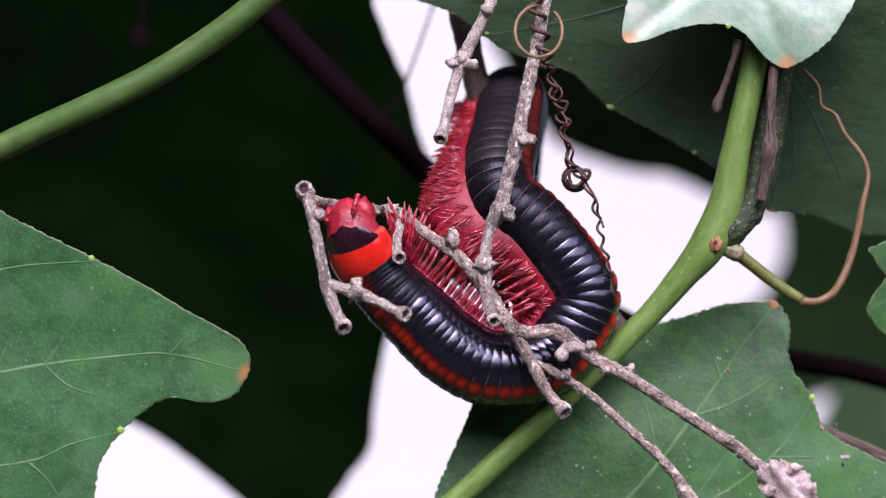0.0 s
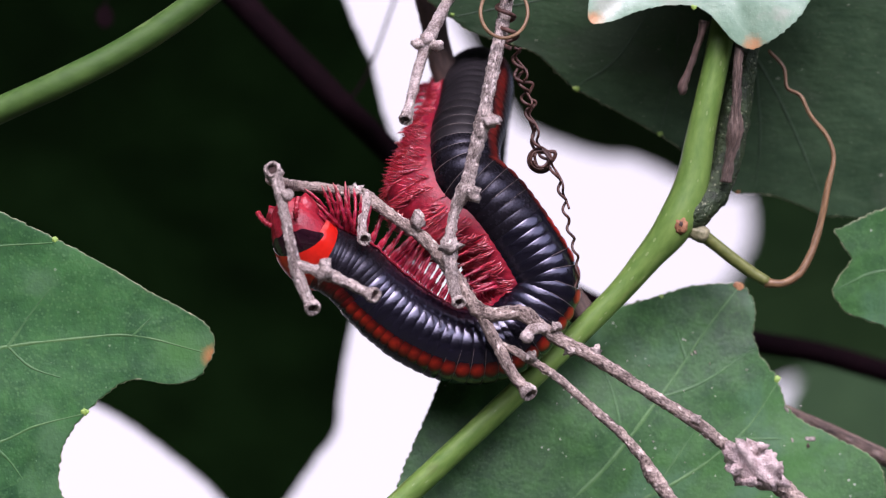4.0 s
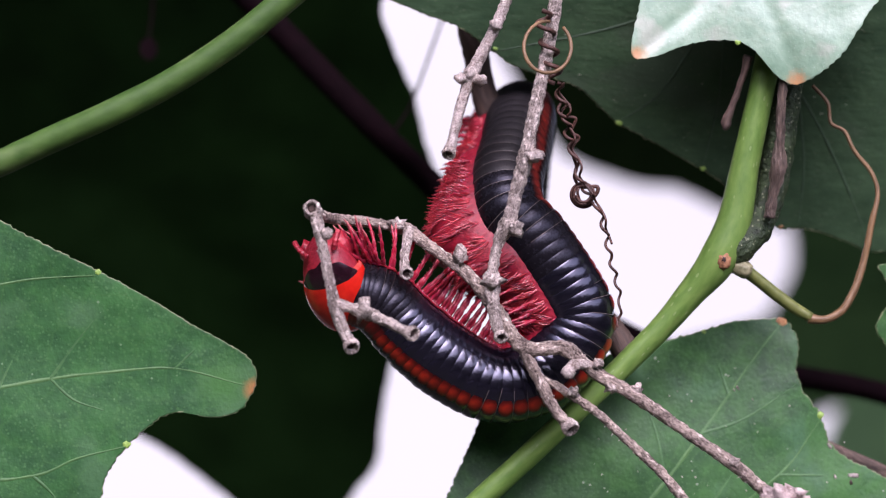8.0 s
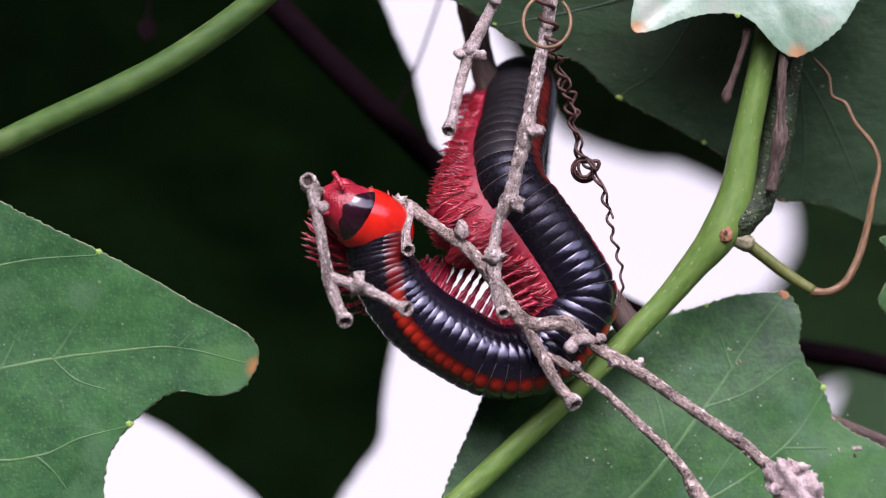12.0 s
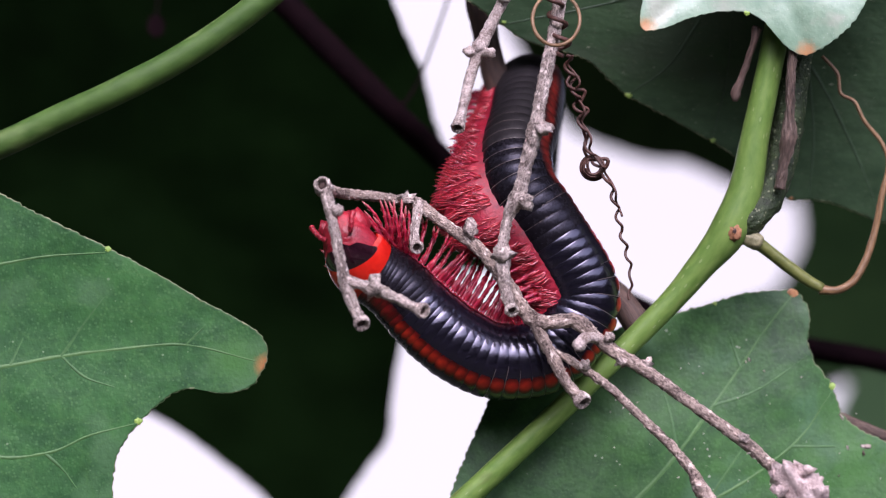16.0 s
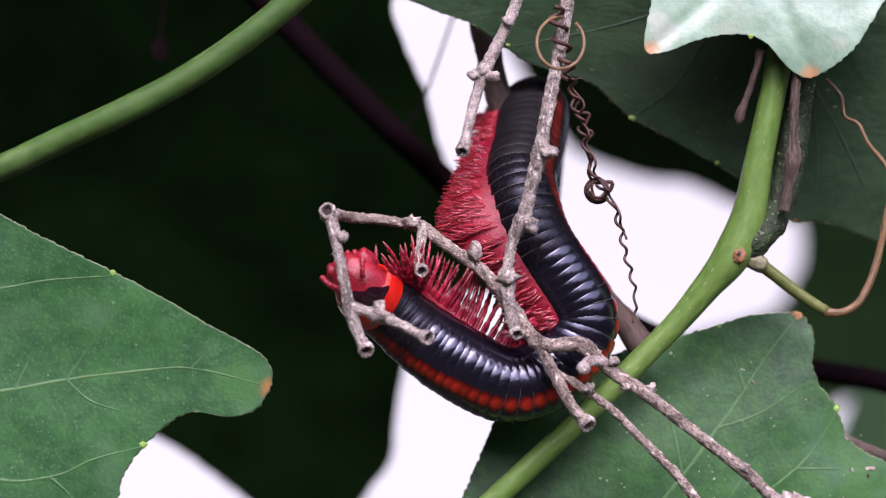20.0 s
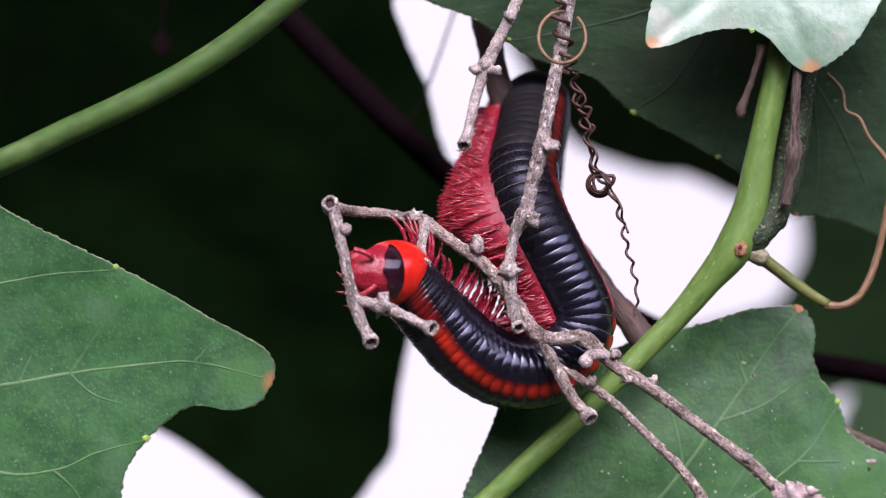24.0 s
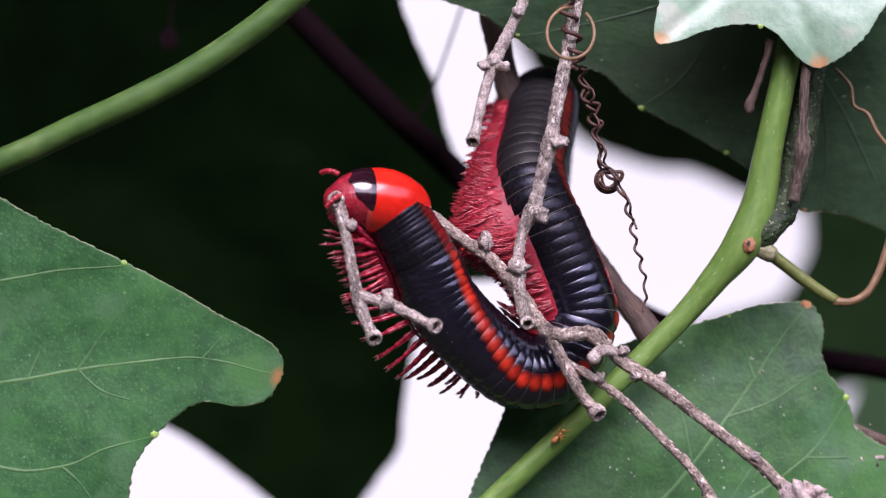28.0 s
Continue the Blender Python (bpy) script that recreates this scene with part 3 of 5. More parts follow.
    o, h = leaf("vine_leaf", "shining vine leaf with sky sheen in its pale colour and two orange tips", (1330, -110),
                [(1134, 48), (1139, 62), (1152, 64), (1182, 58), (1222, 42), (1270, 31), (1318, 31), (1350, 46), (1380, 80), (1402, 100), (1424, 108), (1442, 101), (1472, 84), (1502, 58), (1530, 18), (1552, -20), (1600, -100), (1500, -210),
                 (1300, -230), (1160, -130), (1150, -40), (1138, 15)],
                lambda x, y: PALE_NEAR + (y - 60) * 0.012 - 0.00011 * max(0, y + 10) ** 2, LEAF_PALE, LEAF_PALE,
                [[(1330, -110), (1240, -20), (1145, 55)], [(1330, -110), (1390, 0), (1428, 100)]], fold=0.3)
    gland(o, h, 1322, 34, 6)
    leaf("vine_leaf", "small green vine leaf with a wavy margin", (1690, 500),
         [(1575, 430), (1592, 458), (1606, 480), (1586, 508), (1573, 535), (1582, 556), (1612, 580), (1760, 610), (1810, 490), (1700, 390)],
         lambda x, y: -9.0, LEAF, VEIN, [[(1690, 500), (1640, 505), (1580, 533)]], edge=MARGIN)


def far_leaves():
    # The shade on these leaves comes mostly from their darkened materials.
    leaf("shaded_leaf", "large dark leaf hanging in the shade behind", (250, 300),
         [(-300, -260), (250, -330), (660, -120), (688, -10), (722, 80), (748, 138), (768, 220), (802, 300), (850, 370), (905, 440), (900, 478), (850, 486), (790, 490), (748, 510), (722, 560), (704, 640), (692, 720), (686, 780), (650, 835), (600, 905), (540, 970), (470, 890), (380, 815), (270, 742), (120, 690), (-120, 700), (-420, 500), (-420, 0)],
         lambda x, y: -98.0 - 0.075 * (y - 300), LEAF_SHADE_TONE, VEIN_SHADE, [[(250, 300), (400, 600), (560, 930)], [(250, 300), (500, 200), (740, 140)], [(250, 300), (240, 60)]], petiole=[(250, 300, -99, 10), (230, 180, -112, 12), (150, -300, -125, 14), (60, -900, -130, 16)], petiole_mat=STEM_DARK, teeth=3, group="shaded leaves", step=14)
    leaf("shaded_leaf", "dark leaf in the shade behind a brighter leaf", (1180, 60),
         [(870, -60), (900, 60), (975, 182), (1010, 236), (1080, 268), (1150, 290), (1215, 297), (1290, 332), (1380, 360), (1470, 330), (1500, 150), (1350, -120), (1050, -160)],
         lambda x, y: -330.0 - 0.25 * (y - 200), LEAF_MID, LEAF_SHADE_TONE, [[(1180, 60), (1250, 180), (1290, 315)], [(1180, 60), (1020, 190)]], petiole=[(1180, 60, -296, 9), (1190, -60, -315, 11), (1260, -600, -335, 13)], petiole_mat=STEM_DARK, teeth=3, group="shaded leaves", step=14)
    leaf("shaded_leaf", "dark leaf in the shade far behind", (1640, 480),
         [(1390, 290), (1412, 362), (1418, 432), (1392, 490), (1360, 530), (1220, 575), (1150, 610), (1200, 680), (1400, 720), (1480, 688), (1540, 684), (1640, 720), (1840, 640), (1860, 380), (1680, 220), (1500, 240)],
         lambda x, y: -560.0 - 0.15 * (y - 500), LEAF_MID, LEAF_SHADE_TONE, [[(1640, 480), (1500, 500), (1250, 590)], [(1640, 480), (1460, 420)]], petiole=[(1640, 480, -560, 9), (1700, 420, -580, 11), (2000, 100, -600, 13)], petiole_mat=STEM_DARK, teeth=3, group="shaded leaves", step=14)
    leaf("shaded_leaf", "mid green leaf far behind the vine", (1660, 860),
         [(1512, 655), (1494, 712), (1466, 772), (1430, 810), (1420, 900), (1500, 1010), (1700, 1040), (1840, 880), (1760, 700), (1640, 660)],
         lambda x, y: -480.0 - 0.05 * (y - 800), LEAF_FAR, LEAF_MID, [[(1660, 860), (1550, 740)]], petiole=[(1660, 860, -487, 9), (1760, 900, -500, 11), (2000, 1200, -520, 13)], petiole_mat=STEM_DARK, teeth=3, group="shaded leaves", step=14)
    # Dark spot of unknown nature, made up as a small black leaf.
    leaf("shaded_leaf", "small black leaf shape standing in for a dark spot", (277, 36),
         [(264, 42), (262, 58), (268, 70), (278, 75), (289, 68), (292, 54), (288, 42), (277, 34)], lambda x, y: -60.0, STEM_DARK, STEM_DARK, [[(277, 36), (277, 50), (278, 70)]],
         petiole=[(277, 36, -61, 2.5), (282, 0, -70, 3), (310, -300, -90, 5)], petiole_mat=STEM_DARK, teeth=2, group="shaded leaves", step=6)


vine_leaves()
far_leaves()


# ---- green stems ----
def stems():
    ob = thing("vine", at(0, 20960, 0), "thick smooth green vine stem with a swollen node", "stem")
    part("stem", tube([(560, 1130, -3, 21.5), (700, 1008, -2, 21), (840, 878, -2, 21), (1000, 728, -2, 20.5), (1170, 562, -2, 21), (1240, 482, -1.5, 25), (1290, 418, -1, 34), (1318, 350, -1, 31), (1337, 250, -1, 25.5), (1356, 160, -1, 23.5), (1376, 60, -1, 23), (1398, -80, -2, 23)], 0.0008, 18, 0.03, 500), STEM, ob)
    part("lower_stem", tube([(560, 1130, -3, 25), (200, 1700, -10, 27), (-100, 5000, -20, 30), (0, 12000, 0, 35), (0, 20980, 0, 40)], 0.02, 12, 0.03, 100), STEM, ob)
    part("old_stem", tube([(1296, 414, -0.5, 24), (1328, 396, -1, 28), (1356, 364, -2, 28), (1377, 318, -3, 27), (1391, 250, -4, 28), (1403, 160, -4.5, 28), (1417, 60, -5, 27), (1434, -80, -6, 26)], 0.0004, 24, 0.16, 900), STEM_OLD, ob, "dark mossy side stem")
    scar = part("leaf_scar", blob(at(1301, 421, 1.55), (0.00085, 0.0004, 0.0013), 5, 0.35, 3), SCAR, ob, "orange-brown scar")
    part("scar_core", blob(at(1300, 419, 1.85), (0.00028, 0.0002, 0.00045), 2, 0.4, 3), PITH, scar, "dark scar core")
    part("bract", tube([(1318, 428, -0.6, 13), (1328, 433, -0.6, 15.5), (1338, 438, -0.8, 16.5), (1343, 441, -1, 14), (1345, 442, -1, 11)], 0.0003, 16, 0.3, 1500), BRACT, ob, "pale dry bract")
    part("side_stalk", tube([(1300, 425, -1.5, 16), (1330, 434, -1.5, 13.5), (1352, 448, -2, 11.5), (1395, 482, -2.5, 11), (1432, 508, -3, 10.5), (1455, 521, -3, 9.5)], 0.0006, 12, 0.04), STEM_SIDE, ob, "olive green side stalk")
    part("tendril", tube([(1450, 522, -3, 9.0), (1480, 524, -3, 7.4), (1510, 508, -3, 7.4), (1532, 470, -3.5, 7.4), (1548, 420, -4, 6.6), (1562, 350, -4, 5.7), (1572, 300, -4.5, 4.1), (1560, 262, -5, 4.1), (1530, 225, -5.5, 3.7), (1512, 190, -6, 3.7), (1488, 176, -6.5, 3.3), (1482, 140, -7, 3.3), (1455, 110, -7.5, 3.3)], 0.0005, 8, 0.15, 1500), TENDRIL_TAN, ob, "dry tan tendril")
    part("dead_stalk", tube([(1404, 96, 3, 8), (1400, 150, 2.5, 9), (1398, 210, 2, 9), (1396, 252, 1.6, 15), (1388, 300, 1.2, 9), (1382, 330, 1, 10), (1380, 345, 1, 11)], 0.0004, 10, 0.3, 2200), TWIG_BROWN, ob, "dead brown stalk")
    part("dead_stub", tube([(1343, 58, 2, 9), (1334, 85, 1.6, 6.5), (1322, 122, 1, 6), (1311, 152, 0.6, 6.5), (1305, 170, 0.4, 9), (1302, 182, 0.3, 9), (1301, 190, 0.3, 4)], 0.0003, 14, 0.35, 1500), BARK_BROWN, ob, "dead brown stub")
    ob = thing("vine", at(-2000, 20960, 0), "slender curved green vine stem", "stem")
    part("stem", tube([(-420, 420, -8, 23), (-200, 340, -6, 23), (-20, 278, -4, 24), (100, 223, -3, 24), (200, 178, -2, 24), (300, 127, -2, 24), (400, 64, -2, 24), (480, 2, -2, 24), (565, -75, -3, 24), (700, -220, -8, 21)], 0.0012, 16, 0.03, 400), STEM_OLIVE, ob)
    part("lower_stem", tube([(-420, 420, -8, 23), (-900, 900, -18, 25), (-1600, 4000, -20, 30), (-2000, 12000, 0, 35), (-2000, 20980, 0, 40)], 0.02, 12, 0.03, 100), STEM_OLIVE, ob)
    olive = ob
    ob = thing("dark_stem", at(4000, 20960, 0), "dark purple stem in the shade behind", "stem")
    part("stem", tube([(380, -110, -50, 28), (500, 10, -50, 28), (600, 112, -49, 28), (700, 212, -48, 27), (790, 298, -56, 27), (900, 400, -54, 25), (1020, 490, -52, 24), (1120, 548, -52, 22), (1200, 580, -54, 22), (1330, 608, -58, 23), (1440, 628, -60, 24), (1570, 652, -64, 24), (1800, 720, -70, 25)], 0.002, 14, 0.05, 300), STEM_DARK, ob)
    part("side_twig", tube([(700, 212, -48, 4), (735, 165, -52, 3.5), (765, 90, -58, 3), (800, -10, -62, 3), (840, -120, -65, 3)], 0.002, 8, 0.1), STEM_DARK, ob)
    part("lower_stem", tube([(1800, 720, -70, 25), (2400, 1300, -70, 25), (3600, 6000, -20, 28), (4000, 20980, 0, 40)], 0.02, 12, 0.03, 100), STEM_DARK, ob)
    ob = thing("woody_stem", at(1125, 570, -8), "dry brown woody stem that the millipede climbs", "stem")
    part("stem", tube([(800, -160, -17, 25), (850, 20, -17, 25), (868, 110, -17.5, 25), (905, 220, -18, 24), (956, 345, -17, 20), (1030, 450, -13, 19), (1090, 530, -7.5, 22), (1122, 572, -4.5, 25), (1134, 596, -4, 20)], 0.0008, 14, 0.16, 700), BARK_BROWN, ob)
    ob = thing("thin_stem", at(1470, 742, -14), "thin grey-brown stem behind the leaf", "stem")
    part("stem", tube([(1420, 715, -14, 10), (1480, 748, -14, 12), (1530, 770, -14, 13), (1575, 790, -14, 14), (1700, 850, -14, 14)], 0.0008, 10, 0.2, 900), TWIG_BROWN, ob)
    return olive


OLIVE = stems()


# ---- dry twigs ----
def broken_end(parent, x, y, w, r, to):
    """The cup-like broken end of a twig, with its hollow pith."""
    c = at(x, y, w)
    d = Vector(to).normalized()
    s = r * SQUARE
    line = [(*(c + d * k * s), q * s) for k, q in ((-0.9, 0.75), (-0.4, 0.95), (0.1, 1.06), (0.45, 1.0), (0.6, 0.84), (0.45, 0.66), (0.0, 0.55), (-0.2, 0.4))]
    part("broken_end", sweep(bmesh.new(), line, 14, 0.12, 2600, True, (), d), BARK, parent)
    part("pith", blob(c - d * s * 0.1, (s * 0.55, s * 0.55, s * 0.16), y, 0.5, 2, 700, d.to_track_quat("Z", "Y").to_matrix().to_4x4()), PITH, parent)


def twigs():
    ob = thing("dry_twig", at(893, 505, 8.5), "dry grey branching twig with broken stubs", "twig")
    part("main_branch", tube([(572, 342, 11, 9.6), (585, 347, 7, 9.6), (612, 353, 0, 9.6), (660, 357, -2, 8.9), (700, 363, -2, 8.9), (738, 370, 0, 11.1), (765, 390, 3, 10.3), (800, 415, 5, 10.3), (850, 452, 7.5, 11.1), (893, 506, 8.5, 12.6), (925, 555, 8.5, 12.6), (950, 578, 8.8, 14.0), (985, 580, 9, 11.9), (1020, 578, 9, 12.6), (1050, 600, 9, 11.9)], 0.00018, 16, 0.24, 2600), BARK_TAN, ob)
    part("short_branch", tube([(940, 570, 8.6, 10.3), (962, 610, 9, 10.3), (985, 655, 9.4, 10.3), (1005, 690, 9.8, 9.6), (1028, 716, 10, 9.6)], 0.00018, 16, 0.24, 2600), BARK_TAN, ob)
    part("hanging_stub", tube([(742, 372, 1.5, 11), (739, 392, 4, 8.6), (735, 414, 6, 8.0), (734, 434, 7, 8.6), (737, 444, 7.6, 9.4)], 0.00018, 14, 0.24, 2600), BARK, ob)
    part("bud", blob(at(836, 416, 7.6), (0.0011, 0.0010, 0.0013), 14, 0.9), BARK, ob)
    broken_end(ob, 1030, 718, 10, 15, (0.5, -0.6, -0.6))
    broken_end(ob, 738, 447, 8.2, 12, (0.25, -0.9, -0.35))
    part("bud", blob(at(722, 362, 0.6), (0.0012, 0.001, 0.0009), 12, 0.9), BARK, ob)
    o = at(1020, 590, 9)
    low = part("lower_branch", tube([(1015, 580, 9, 9.8), (1050, 604, 9, 11.1), (1082, 630, 9, 11.7), (1112, 648, 9.3, 11.1), (1160, 680, 9.8, 10.5), (1215, 722, 10.2, 9.8), (1260, 756, 10.6, 9.8), (1310, 792, 11, 11.1), (1350, 828, 11.5, 9.8), (1390, 862, 12, 13), (1440, 905, 12.5, 17), (1520, 980, 13, 11.7)], 0.00018, 16, 0.24, 2600), BARK_TAN, ob, "", True, o)
    for x, y, w, r, d in ((1145, 655, 9.6, 10, (0.7, -0.4, 0.5)), (1313, 790, 11.6, 11, (0.4, -0.6, 0.6)), (1078, 608, 9.6, 10, (0.3, -0.5, 0.8)), (1100, 652, 10, 9, (0, -1, -0.2))):
        c = at(x, y, w)
        part("bud", blob(c, (r * SQUARE, r * SQUARE, r * SQUARE), x, 0.9), BARK, low)
    part("dried_flower", blob(at(1415, 880, 13.5), (0.0045, 0.003, 0.0022), 3, 0.6, 3, 900, pose(0, 0, 0, 0, 40, 0)), PETAL, low, "pale crumbly dried flower remains")
    for k in range(44):
        a, q = random.uniform(0, 6.28), random.uniform(0.3, 1.0)
        c = at(1414 + 42 * q * math.cos(a), 880 + 34 * q * math.sin(a), 14.2 + random.uniform(-1.5, 1.5))
        part("dried_petal", blob(c, (random.uniform(0.0005, 0.0013), random.uniform(0.0004, 0.0008), random.uniform(0.0004, 0.0011)), k, 0.9, 2, 700, pose(0, 0, 0, 0, random.uniform(0, 180), 0)), PETAL, low)
    o = at(1010, 646, 9)
    slim = part("slender_branch", tube([(975, 628, 9, 5.2), (1010, 648, 9, 7.2), (1040, 668, 9.2, 7.2), (1080, 697, 9.6, 7.2), (1120, 735, 10, 7.2), (1160, 775, 10.4, 7.8), (1195, 810, 10.8, 8.4), (1225, 850, 11, 9.1), (1240, 880, 11.2, 13), (1290, 950, 11.6, 9.1)], 0.00018, 16, 0.26, 2600), BARK_TAN, ob, "", True, o)
    part("bud", blob(at(1036, 655, 9.8), (0.0007, 0.0007, 0.0008), 2, 0.9), BARK, slim)
    part("curled_stub", tube([(1062, 612, 9.2, 9.6), (1045, 607, 10, 9.6), (1030, 612, 10.8, 10.3), (1024, 622, 11.2, 9.6)], 0.0003, 10, 0.16, 2400), BARK_PALE, low, "pale curled stub")
    part("stub_end", blob(at(1024, 622, 11.4), (0.0009, 0.0008, 0.0009), 8, 0.5), BARK_PALE, low)
    o = at(569, 341, 11)
    fork = part("left_fork", tube([(572, 340, 12, 11.1), (575, 358, 14.5, 10.3), (583, 395, 15, 9.6), (592, 440, 15.3, 8.9), (600, 485, 15.5, 9.6), (606, 512, 15.5, 11.1), (615, 540, 15.6, 10.3), (628, 572, 15.8, 10.3)], 0.00018, 16, 0.24, 2600), BARK, ob, "", True, o)
    part("side_branch", tube([(604, 506, 15.5, 9.6), (640, 516, 15.6, 9.6), (662, 524, 15.6, 11.9), (690, 536, 15.7, 8.9), (720, 552, 15.8, 8.9), (738, 560, 16, 9.6)], 0.00018, 16, 0.24, 2600), BARK, fork)
    broken_end(fork, 567, 337, 14.2, 14, (-0.05, -1, 0.1))
    part("knob", blob(at(570, 342, 12.6), (0.0012, 0.0009, 0.0012), 3, 0.5), BARK, fork, "round broken knob")
    part("bud", blob(at(593, 383, 15.4), (0.0009, 0.0008, 0.0008), 6, 0.9), BARK, fork)
    part("bud", blob(at(657, 518, 16.4), (0.0011, 0.0009, 0.0014), 7, 0.9), BARK, fork)
    broken_end(fork, 633, 581, 15.9, 14, (0.3, -0.7, -0.5))
    broken_end(fork, 741, 561, 16.1, 13, (0.6, -0.7, -0.2))
    # the twig that hangs from above and crosses the animal's back
    up = thing("dry_twig", at(893, 470, 10.5), "dry grey twig hanging across the millipede", "twig")
    part("branch", tube([(1010, -140, 5, 12.6), (998, -30, 5.5, 11.9), (985, 50, 7, 11.1), (968, 135, 9, 11.9), (955, 200, 10.2, 11.1), (948, 240, 10.4, 13.3), (935, 290, 10, 11.9), (922, 345, 9.6, 11.9), (915, 362, 9.6, 14.0), (900, 395, 9.4, 9.6), (892, 435, 9.8, 9.6), (890, 462, 10.2, 13.3), (892, 500, 10.8, 11.1), (898, 535, 11.2, 10.3), (905, 556, 11.5, 8.9)], 0.00018, 16, 0.24, 2600), BARK, up)
    part("bud", blob(at(963, 238, 11.4), (0.0013, 0.001, 0.0009), 1, 0.9), BARK_PALE, up)
    part("bud", blob(at(930, 366, 10.4), (0.0012, 0.001, 0.001), 4, 0.9), BARK, up)
    part("bud", blob(at(890, 458, 11.2), (0.0016, 0.0012, 0.0012), 9, 0.9), BARK, up)
    broken_end(up, 906, 558, 11.6, 12, (0.2, -0.8, -0.5))
    end = thing("dry_twig", at(845, 100, 5), "short pale dry twig with a broken end", "twig")
    part("branch", tube([(935, -130, 4, 10.3), (905, -20, 4.5, 9.6), (880, 35, 5, 9.6), (852, 92, 5, 11.9), (838, 130, 5.5, 9.6), (826, 175, 6, 8.9), (818, 210, 6.4, 8.9), (812, 232, 6.6, 9.6)], 0.00018, 16, 0.24, 2600), BARK_PALE, end)
    for x, y, d in ((832, 102, 1), (866, 104, 2), (848, 92, 3), (893, 5, 4)):
        part("bud", blob(at(x, y, 5.8), (0.001, 0.0009, 0.0008), d, 0.5), BARK_PALE, end)
    broken_end(end, 812, 234, 6.7, 12, (-0.2, -0.7, -0.6))
    for ob, lines in ((low, [[(1050, 604, 9), (1160, 680, 9.8), (1260, 756, 10.6), (1390, 862, 12)]]), (slim, [[(1040, 668, 9.2), (1160, 775, 10.4), (1225, 850, 11)]]),
                      (fork, [[(575, 358, 14.5), (592, 440, 15.3), (606, 512, 15.5)], [(606, 508, 15.5), (662, 524, 15.6), (720, 552, 15.8)]]),
                      (ob, [[(612, 353, 0), (700, 363, -2), (765, 390, 3), (850, 452, 7.5), (925, 555, 8.5)], [(940, 570, 8.6), (985, 655, 9.4), (1020, 708, 10)]]),
                      (up, [[(985, 50, 7), (955, 200, 10.2), (922, 345, 9.6), (892, 435, 9.8), (892, 500, 10.8)]]), (end, [[(905, -20, 4.5), (852, 92, 5), (818, 210, 6.4)]])):
        bm = bmesh.new()
        for line in lines:
            for q in smooth_line([(*at(*p), 0) for p in line], 0.0006):
                a = random.uniform(0, 6.28)
                d = Vector((math.cos(a), -0.5, math.sin(a))).normalized()
                e = (d + Vector((random.uniform(-1, 1), random.uniform(-0.4, 0.4), random.uniform(-1, 1)))).normalized()
                p, long = Vector(q[:3]) + d * 0.0007, random.uniform(0.0001, 0.00035)
                sweep(bm, [(*p, 0.00012), (*(p + e * long * 0.6), 0.00008), (*(p + (e + d * 0.3) * long), 0.00002)], 4)
        tagged(part("bark_flakes", bm, BARK_PALE, ob), "tiny pale peeling bark flakes", kind="stuff")
    return low, slim, fork


LOW, SLIM, FORK = twigs()


